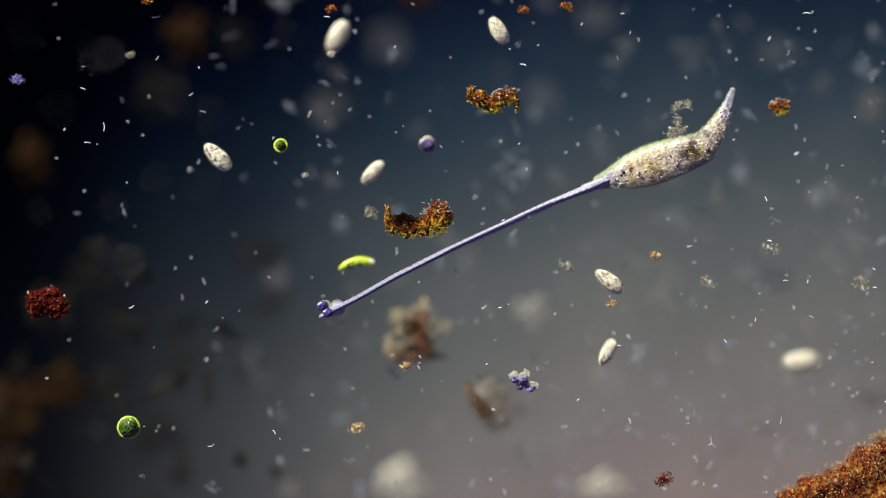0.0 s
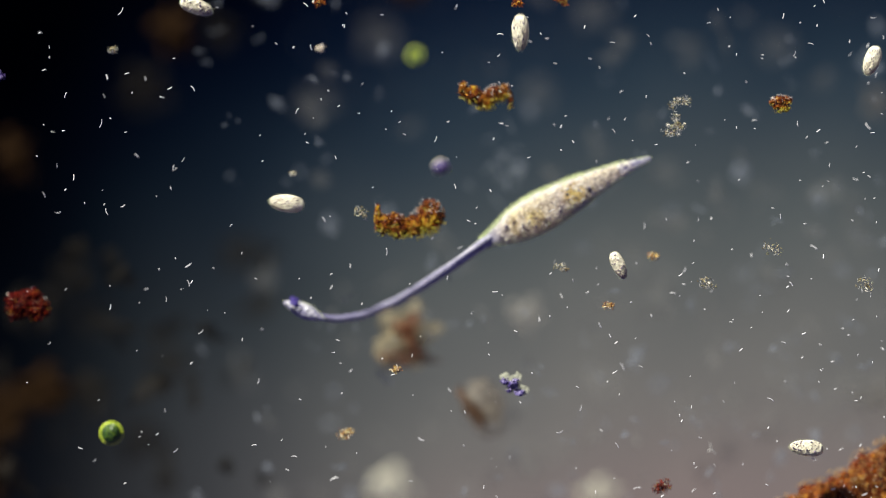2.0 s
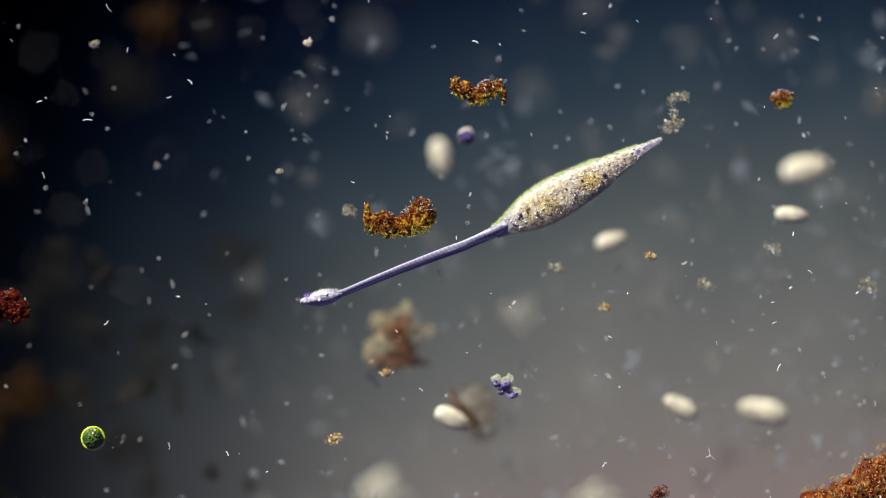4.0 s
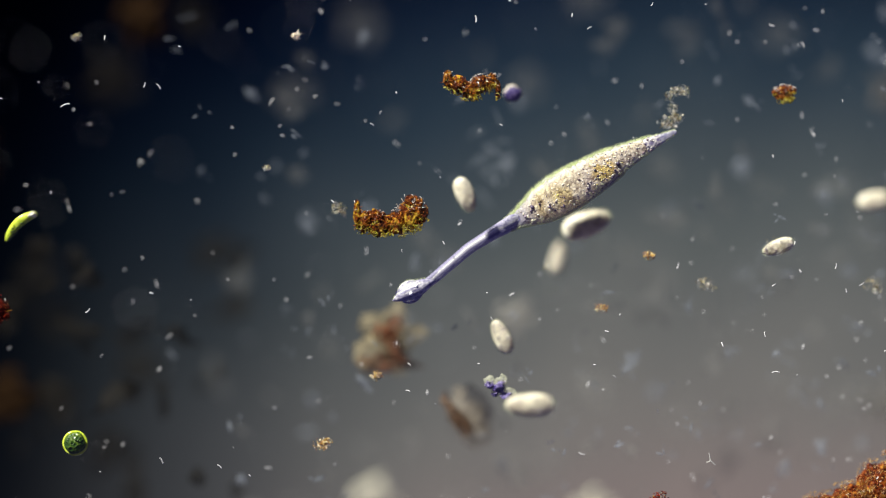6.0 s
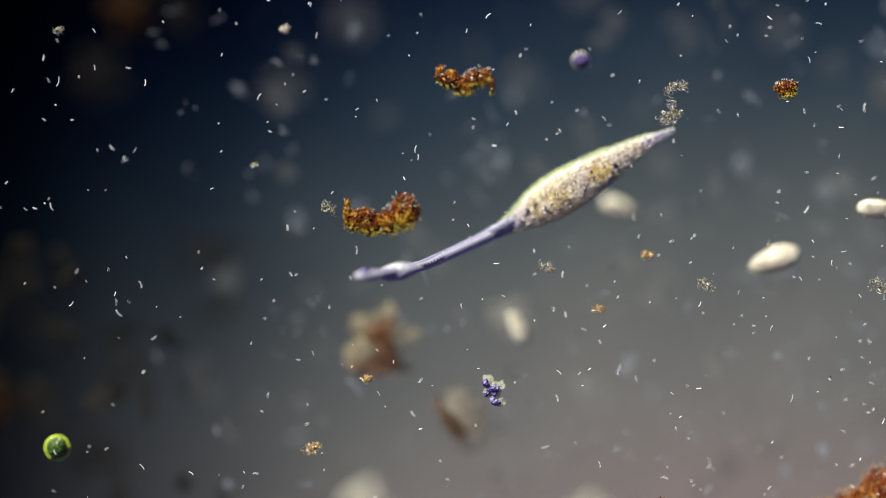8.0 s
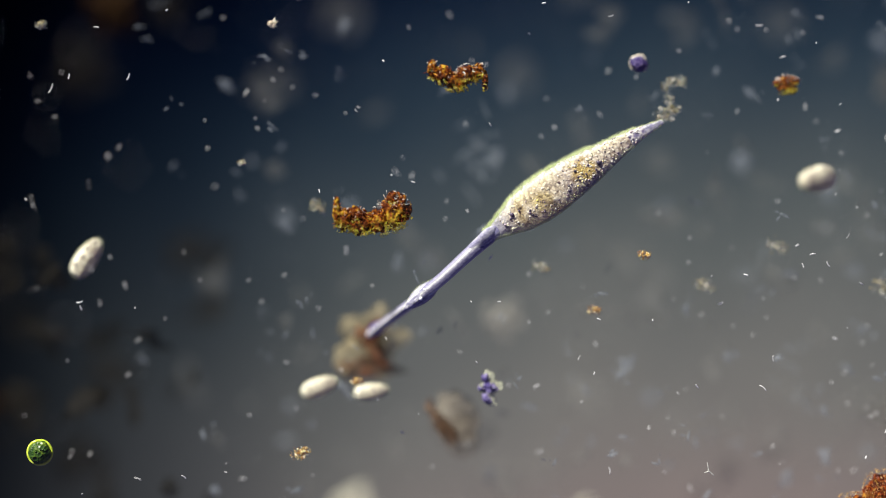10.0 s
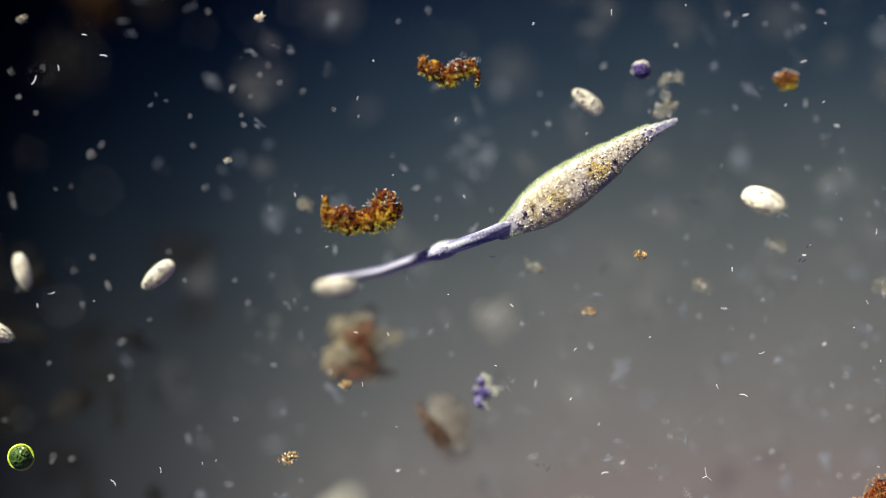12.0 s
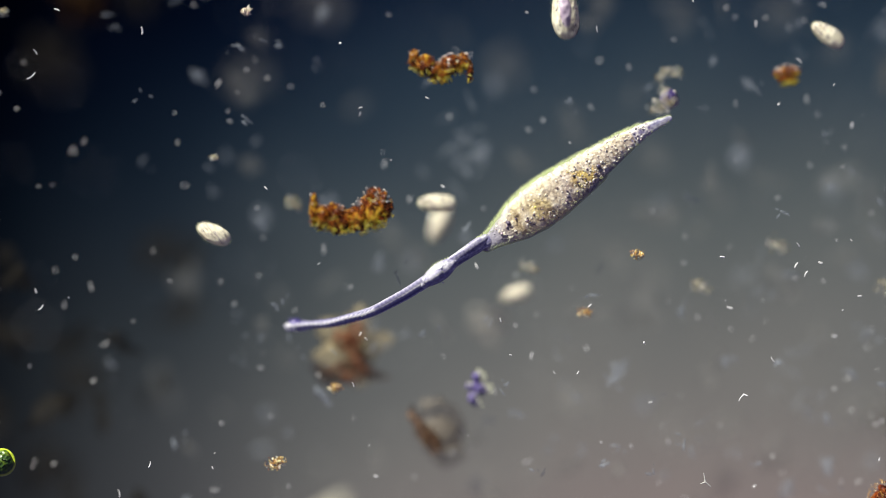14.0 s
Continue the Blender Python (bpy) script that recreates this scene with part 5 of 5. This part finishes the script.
    ciliate(0.9, [(0, 1078, 498, -38), (0.1, 1108, 524), (0.2, 1140, 564), (0.3, 1152, 612), (0.4, 1172, 648), (0.5, 1233, 679, -22), (0.6, 1256, 684), (0.8, 1244, 680), (1, 1256, 718, 85), (1.2, 1256, 692),
                  (1.4, 1316, 684), (1.5, 1323, 692, -50), (1.7, 1300, 708), (1.8, 1316, 752), (1.9, 1364, 776), (2, 1427, 793, -5), (2.2, 1432, 776), (2.5, 1417, 794, -18), (2.7, 1372, 792), (3, 1381, 765, -10),
                  (3.2, 1380, 776), (4.2, 1150, 690), (5.3, 928, 536), (5.4, 892, 568), (5.5, 853, 612, 22), (5.6, 808, 608), (5.8, 860, 604), (6, 888, 596, 115), (6.2, 924, 552), (6.4, 1028, 468), (6.5, 1070, 425, 80),
                  (6.7, 1056, 428), (6.9, 1088, 390), (7, 1085, 385), (7.1, 1032, 416), (7.3, 988, 432), (7.5, 1015, 412, 60), (7.8, 1040, 376), (8, 1095, 367, -20), (8.2, 1116, 380), (9.2, 800, 600), (10.3, 544, 688),
                  (10.5, 558, 682, 65), (10.7, 560, 644), (11, 558, 637, -20), (11.2, 532, 608), (11.4, 492, 576), (11.5, 447, 563, -40), (11.7, 460, 572), (11.8, 492, 556), (11.9, 528, 524), (12, 593, 508, 2),
                  (12.1, 636, 504), (12.2, 668, 468), (12.3, 688, 448), (12.5, 743, 462, 40), (12.7, 712, 464), (12.8, 648, 480), (12.9, 636, 476), (13, 648, 443, 75), (13.2, 640, 420), (13.4, 680, 432), (13.5, 712, 432, 20),
                  (13.7, 720, 420), (14, 778, 396, 70)],
            [(0, 0.02), (0.5, 0), (1, 0), (1.5, 0.14), (2, 0.05), (2.5, 0), (3, 0.15), (5.3, 0.09), (5.5, 0.02), (6, 0.05), (6.5, -0.18), (7, -0.12), (7.5, -0.18), (8, -0.16), (9, 0.15), (10.5, 0.03), (11, 0), (11.5, 0.13),
             (12, 0.1), (12.3, 0.04), (12.5, 0.0), (13, 0.03), (13.5, -0.14), (14, -0.14)])
    ciliate(0.8, [(0, 1075, 624, 60), (0.1, 1064, 560), (0.3, 1072, 524), (0.5, 1088, 525, 95), (0.6, 1056, 488), (0.7, 1016, 472), (0.9, 1028, 496), (1, 1052, 487, 88), (1.2, 1028, 416), (1.4, 1036, 444), (1.5, 1072, 459, 175),
                  (1.7, 1072, 476), (2, 1095, 470, 115), (2.2, 1036, 440), (2.5, 1077, 440, 100), (2.7, 1092, 368), (2.9, 1088, 400), (3, 1122, 402, 45), (3.2, 1108, 388), (4.2, 1080, 430), (5.3, 1048, 400), (5.5, 1036, 445, 90),
                  (5.7, 1008, 456), (6, 987, 457, 80), (6.2, 952, 476), (6.4, 912, 484), (6.5, 936, 503, 88), (6.6, 948, 544), (6.8, 1024, 608), (7, 1005, 660, 80), (7.1, 995, 700), (7.2, 992, 772), (7.3, 1032, 824), (7.45, 1060, 910)],
            [(0, 0), (0.5, 0.03), (1, 0), (1.5, 0.05), (2, 0.05), (2.5, 0.18), (3, 0.12), (5.5, 0.17), (6, 0.16), (6.5, 0), (7, 0.12)])
    ciliate(0.95, [(0, 1417, 640, 5), (0.1, 1388, 632), (0.3, 1384, 632), (0.5, 1384, 718, 75), (0.6, 1328, 760), (0.7, 1292, 808), (0.8, 1280, 856), (0.95, 1270, 930)], [(0, 0.18), (0.5, 0.13)])
    ciliate(1.05, [(0.55, 1620, 260), (0.7, 1536, 200), (0.8, 1524, 140), (0.9, 1492, 88), (1, 1472, 36, -58), (1.15, 1430, -60)], [(0, 0.05)])
    ciliate(0.95, [(1.3, 380, -50), (1.4, 360, 10), (1.5, 350, 14, -8), (2, 348, 12, -20), (2.1, 318, 4), (2.3, 280, -60)], [(0, 0.03)])
    ciliate(0.95, [(2.4, 850, 920), (2.5, 835, 842, 110), (2.6, 808, 776), (2.8, 792, 752), (3, 811, 785, 75), (3.2, 828, 772), (4.2, 790, 740), (5.3, 756, 744), (5.5, 757, 788, 85), (5.6, 740, 820), (5.7, 724, 856), (5.85, 710, 920)],
            [(2.5, 0.12), (3, 0.15), (5.3, 0), (5.5, 0)])
    ciliate(1.2, [(2.35, 1300, 930), (2.5, 1305, 862, 45), (2.6, 1316, 816), (2.8, 1432, 772), (2.9, 1468, 728), (3, 1472, 762, 50), (3.2, 1472, 756), (4.2, 1300, 720), (5.3, 1104, 672), (5.5, 1115, 675, -32), (5.7, 1072, 692),
                  (5.9, 976, 712), (6, 937, 717, 0), (6.2, 812, 712), (6.3, 780, 728), (6.5, 832, 722, 0), (6.7, 844, 708), (6.9, 908, 704), (7, 967, 735, -15), (7.2, 1000, 716), (7.3, 1036, 676), (7.5, 1130, 613, 35),
                  (7.7, 1216, 556), (7.9, 1300, 476), (8, 1370, 460, 20), (8.2, 1448, 368, 55), (9.2, 1480, 250), (10.3, 1388, 332), (10.5, 1302, 319, 8), (10.7, 1292, 300), (10.9, 1292, 228), (11, 1305, 255, -55), (11.2, 1228, 276),
                  (11.4, 1196, 332), (11.5, 1205, 325, 40), (11.8, 1228, 320), (12, 1352, 355, -20), (12.2, 1404, 428), (12.4, 1504, 472), (12.5, 1552, 505), (12.7, 1620, 570)],
            [(2.5, 0.06), (3, 0.2), (5.5, 0.1), (6, 0.09), (6.5, 0.03), (7, 0.06), (7.5, 0.16), (8, 0.13), (8.2, 0.08), (10.5, 0.09), (11, 0.02), (11.5, 0.16), (12, 0.03)], pitch=[(8.2, 0), (9.5, 45), (12, 40)])
    ciliate(0.85, [(3.0, 1640, 470), (3.2, 1432, 420, 25), (4.2, 1400, 380), (5.3, 1368, 396, 85), (5.4, 1356, 468), (5.5, 1325, 488, 12), (5.6, 1296, 488), (5.8, 1328, 452), (6, 1377, 437, 20), (6.2, 1408, 416), (6.4, 1444, 412),
                  (6.5, 1435, 428, 25), (6.6, 1364, 440), (6.8, 1232, 468), (7, 1130, 545, 5), (7.2, 984, 580), (7.4, 856, 604), (7.5, 830, 600, -10), (7.7, 860, 600), (8, 917, 580, 108), (8.2, 960, 540), (9.2, 800, 690), (10.3, 640, 696),
                  (10.5, 675, 702, 95), (10.6, 664, 704), (10.7, 524, 708), (10.9, 476, 696), (11, 459, 700, -15), (11.2, 408, 684), (11.4, 320, 684), (11.5, 258, 680, 10), (11.6, 208, 664), (11.8, 100, 596), (12, 40, 480, 105),
                  (12.1, 12, 408), (12.25, -60, 370)],
            [(3.2, 0.1), (5.3, 0.08), (5.5, 0.03), (6, 0.03), (6.5, 0.03), (7, 0.1), (7.5, 0.09), (8, 0.17), (8.2, 0.14), (10.5, 0.06), (11, 0), (11.5, 0.17), (12, 0.05)])
    ciliate(1.35, [(3.2, 1680, 250), (4.2, 1400, 300), (5.3, 1100, 352), (5.5, 1150, 405, 110), (5.6, 1116, 448), (5.7, 1068, 456), (5.9, 1004, 420), (6, 1038, 397, 20), (6.2, 1108, 348), (6.4, 1208, 348), (6.5, 1290, 372, -10),
                  (6.6, 1348, 380), (6.8, 1516, 400), (6.95, 1660, 410)], [(5.3, -0.2), (5.5, -0.26), (6, -0.06), (6.5, -0.3)], "large oval white ciliate, dim deep in the water")
    ciliate(0.95, [(5.8, 1680, 350), (6, 1552, 355), (6.2, 1464, 376), (6.4, 1372, 408), (6.5, 1362, 382, -40), (6.6, 1292, 352), (6.8, 1172, 352), (7, 1095, 366, 50), (7.2, 1112, 384), (7.4, 1180, 408), (7.5, 1243, 415, -10),
                  (7.7, 1352, 376), (7.9, 1484, 364), (8, 1553, 370, -5), (8.15, 1660, 370)], [(6, 0.14), (6.5, 0.08), (7, 0.1), (7.5, 0.2), (8, 0.08)])
    ciliate(0.7, [(5.1, 340, 920), (5.3, 335, 850), (5.5, 315, 856, -40), (5.7, 352, 820), (5.8, 412, 832), (5.95, 460, 930)], [(0, 0)])
    ciliate(0.8, [(5.2, 60, 160), (5.5, 18, 207, -40), (5.8, -60, 240)], [(0, 0.13)])
    ciliate(1.1, [(8.05, -60, 40), (8.2, 48, 92), (9.2, 180, 300), (10.3, 104, 476), (10.4, 64, 432), (10.5, 63, 390, 100), (10.6, 72, 324), (10.8, 24, 208), (11, 38, 100, 75), (11.1, 32, 36), (11.25, 20, -70)], [(8, 0.1), (9.5, 0.05), (10.3, -0.08), (11, -0.12)])
    ciliate(0.95, [(10.5, -40, -60), (10.6, 12, 20), (10.8, 92, 128), (10.9, 128, 192), (11, 153, 265, -62), (11.2, 244, 368), (11.3, 260, 436), (11.5, 352, 533, -25), (11.7, 316, 508), (11.9, 288, 480), (12, 280, 487, 42),
                   (12.2, 192, 432), (12.4, 108, 332), (12.5, 38, 341, 2), (12.7, -60, 338)], [(10.6, 0.05), (11, 0.02), (11.5, 0.0), (12, 0.03)])
    ciliate(0.75, [(10.7, 470, -40), (10.8, 504, 44), (10.9, 548, 100), (11, 600, 158, -60), (11.2, 576, 124), (11.4, 544, 84), (11.5, 537, 33, 105), (11.65, 520, -60)], [(0, 0)])
    ciliate(0.95, [(11.1, 300, 930), (11.2, 288, 864), (11.4, 204, 796), (11.5, 145, 787, -25), (11.7, 92, 676), (11.9, 16, 608), (12.05, -60, 580)], [(0, 0)])
    ciliate(0.9, [(11.2, 810, -50), (11.3, 836, 20), (11.4, 892, 56), (11.5, 970, 103, -55), (11.6, 988, 168), (11.7, 1020, 196), (12, 1040, 180, -38), (12.2, 1008, 160), (12.5, 995, 142, 30), (12.7, 948, 180), (12.8, 928, 240),
                  (13, 890, 295, 62), (13.2, 876, 264), (13.3, 856, 296), (13.5, 760, 327, -14), (13.7, 780, 356), (14, 773, 360, 0)], [(11.5, 0.05), (12, -0.03), (12.5, -0.13), (12.8, -0.05), (13.5, -0.03), (14, -0.06)])
    ciliate(1.0, [(10.1, 1290, -60), (10.3, 1320, 25, 95), (10.5, 1345, -70)], [(0, -0.04)])
    ciliate(1.15, [(13.05, 1070, -60), (13.2, 1096, 20), (13.3, 1124, 48), (13.5, 1142, 118, -75), (13.6, 1120, 140), (13.8, 1048, 124), (13.9, 996, 72), (14, 1000, 22, 95)], [(13, 0.0), (13.5, 0.005)], dusky=True)
    ciliate(0.85, [(13.05, 1360, -50), (13.2, 1392, 16), (13.3, 1440, 52), (13.5, 1520, 162, 88), (13.6, 1540, 224), (13.7, 1620, 250), (13.8, 1600, 0), (13.9, 1490, 20), (14, 1465, 62, -35)], [(0, 0.03)])
    ciliate(0.7, [(13.05, 760, 920), (13.2, 776, 832), (13.4, 800, 708), (13.5, 801, 657, 92), (13.6, 824, 588), (13.7, 868, 544), (13.9, 872, 548), (14, 913, 520, 20)], [(13, 0.1), (13.5, 0), (14, 0.12)])
    ciliate(0.85, [(13.25, -60, 200), (13.4, 24, 224), (13.5, 82, 262, -25), (13.7, 228, 300), (13.8, 288, 328), (14, 378, 414, -25)], [(0, 0)])

    rod = alga_rod()
    swim(rod, [(0, 632, 466, 8), (0.1, 648, 484, -30), (0.2, 704, 480, 10), (0.3, 732, 468, 12), (0.4, 768, 470, -50), (0.5, 797, 500, -56), (0.6, 808, 484, 5), (0.7, 852, 464, 15), (0.8, 856, 460, -62), (0.9, 856, 496, 80),
               (1, 866, 535, -72), (1.1, 864, 576, 90), (1.2, 860, 628, -80), (1.3, 864, 684, 90), (1.4, 844, 716, 50), (1.5, 827, 780, 70), (1.6, 792, 812, 50), (1.7, 756, 848, 30), (1.85, 720, 920)], [(0, -0.03), (1, 0.0), (1.5, 0.05)])
    rod2 = copy_thing(rod, pose(0, 0, -3))
    rod2.animation_data_clear()
    swim(rod2, [(5.75, -60, 440), (5.9, 8, 408), (6, 34, 398, 42), (6.1, 56, 344), (6.2, 88, 300), (6.3, 116, 252), (6.4, 128, 208), (6.5, 148, 150, 65), (6.6, 152, 92), (6.7, 160, 24), (6.85, 165, -60)], [(5.9, 0), (6, 0), (6.5, 0.26)])
    swim(small_alga(), [(0, 497, 258), (0.3, 490, 285), (0.5, 495, 299), (0.8, 548, 332), (1, 560, 312), (1.5, 600, 240), (2, 735, 98), (2.35, 800, -50)], [(0, 0), (1, 0.05), (1.5, -0.25), (2, -0.16)])
    swim(purple_cell(), [(0, 757, 256, 10), (0.5, 771, 280, 0), (1, 772, 290, 20), (1.5, 774, 312, 30), (2, 780, 296, 20), (2.5, 788, 279, 0), (3, 787, 278, -10), (4.2, 835, 232, 0), (5.5, 878, 185, 10), (6, 907, 166, 20), (6.5, 936, 151, 5),
                         (7, 965, 132, 0), (7.5, 995, 116, -10), (8, 1028, 108, 10), (9.2, 1090, 110, 0), (10.5, 1140, 116, -20), (11, 1138, 120, -30), (11.5, 1136, 120, -25), (12, 1135, 124, -20), (12.5, 1157, 138, -50), (13, 1163, 142, -60),
                         (13.5, 1181, 160, 80), (14, 1184, 176, 85)], [(0, -0.03), (3, -0.06), (5.5, -0.05), (7, -0.03), (12, -0.03)])
    swim(purple_clump(), [(0, 927, 678, 0), (1.5, 914, 682, -5), (3, 902, 686, -10), (5.5, 886, 688, 0), (6.5, 883, 690, -10), (8, 872, 695, -35), (10.5, 862, 690, -60), (12, 854, 696, -65), (13, 850, 692, -70), (14, 843, 690, -70)],
         [(0, 0.02), (8, 0.03), (11, 0.045), (13, 0.065), (14, 0.065)])

    # -- the loose clumps float up a little --
    for ob in FLOATING:
        x, y, z = ob.location
        rows = []
        for t, dz in ((0, 0), (3, 0), (6, 0), (8, 0), (9, 0.003), (10.3, 0.006), (12, 0.010), (14, 0.016)):
            ex, ey, h = eye_at(t)
            k = (h - z - dz) / (h - z)
            rows.append((t, pose(ex + (x - ex) * k, ey + (y - ey) * k, z + dz)))
        walk(ob, rows)

    # -- bacteria: short rods that jitter and drift --
    rng = np.random.default_rng(5)
    rods = []
    for k in range(8):
        ln, r = (5.5, 7, 3.5, 2, 9, 12, 4.5, 8)[k], (0.9, 0.8, 1.0, 1.2, 0.75, 0.7, 1.1, 0.85)[k]
        b = lathe(rounded(-ln / 2, r, ln / 2, r * 0.8, 5), 0.8, 8, 0.5, k * 3.1)
        for v in b.verts:
            v.co.y += (0.0, 0.03, 0.0, 0.0, 0.03, 0.035, 0.03, 0.05)[k] * (v.co.x / PX) ** 2 * PX
        m = bpy.data.meshes.new("bacterium")
        b.to_mesh(m)
        b.free()
        m.materials.append(GLASSY)
        m.polygons.foreach_set("use_smooth", [True] * len(m.polygons))
        rods.append(m)
    beats = [0, 0.7, 1.25, 1.5, 2, 2.5, 2.9, 4, 5.3, 6, 6.6, 7.1, 7.5, 8.1, 9.2, 10.3, 11, 12, 13, 14]
    calm = [1, 1, 0.8, 0.07, 0.05, 0.10, 0.8, 1, 1, 1, 0.9, 0.7, 0.14, 0.05, 0.8, 1, 0.9, 0.9, 1, 1]
    for i in range(298):
        ob = new("bacterium", rods[rng.integers(8)])
        tagged(ob, "tiny pale rod-shaped bacterium adrift in the water", "bacterium", "bacteria")
        size = float(np.clip(rng.lognormal(-0.25, 0.3), 0.4, 1.2))
        ob.scale = (size, size, size)
        x, y = 830 - 1530 * rng.uniform() ** 1.95, rng.uniform(-430, 430)
        z = rng.normal(0, 0.012) if i % 9 < 2 else rng.normal(0, 0.05) if i % 9 < 4 else rng.choice([-1, -1, 1]) * rng.uniform(0.3, 0.7)
        ang, rows = rng.uniform(0, 180), []
        for t, c in zip(beats, calm):
            rows.append((t, pose(x * PX, y * PX, focus_height(t) + z * c, 0, rng.uniform(-15, 15), ang)))
            x, y, ang = x + rng.normal(0, 14), y + rng.normal(0, 14), ang + rng.uniform(-60, 60)
        walk(ob, rows)

    # -- the layer of resting rods above the hunter --
    vs, fs = [], []
    for i in range(200):
        src = rods[(0, 2, 3, 3, 6, 3, 0, 5)[i % 8]]
        m = pose(0.86 - 1.6 * rng.uniform() ** 1.5, rng.uniform(-0.46, 0.46), rng.normal(0.064, 0.007), 0, 0, rng.uniform(0, 360)) @ Matrix.Scale(rng.uniform(0.5, 0.95), 4)
        fs += [[k + len(vs) for k in f.vertices] for f in src.polygons]
        vs += [m @ v.co for v in src.vertices]
    layer = bpy.data.meshes.new("resting_bacteria")
    layer.from_pydata(vs, [], fs)
    tagged(part("resting_bacteria", layer, GLASSY, None, "layer of countless tiny resting bacteria", "stuff"), category="bacteria")

    # -- one rod stays in the layer on which the eyepiece is focused --
    ob = new("bacterium", rods[0])
    tagged(ob, "tiny pale rod-shaped bacterium adrift in the water", "bacterium", "bacteria")
    walk(ob, [(t, pose(0.31 + 0.004 * math.sin(3 * t), -0.17 + 0.006 * t, focus_height(t), 0, 0, 40 * math.sin(t))) for t in np.arange(0, 14.01, 0.2)])
    cam.data.dof.focus_object = ob


motions()
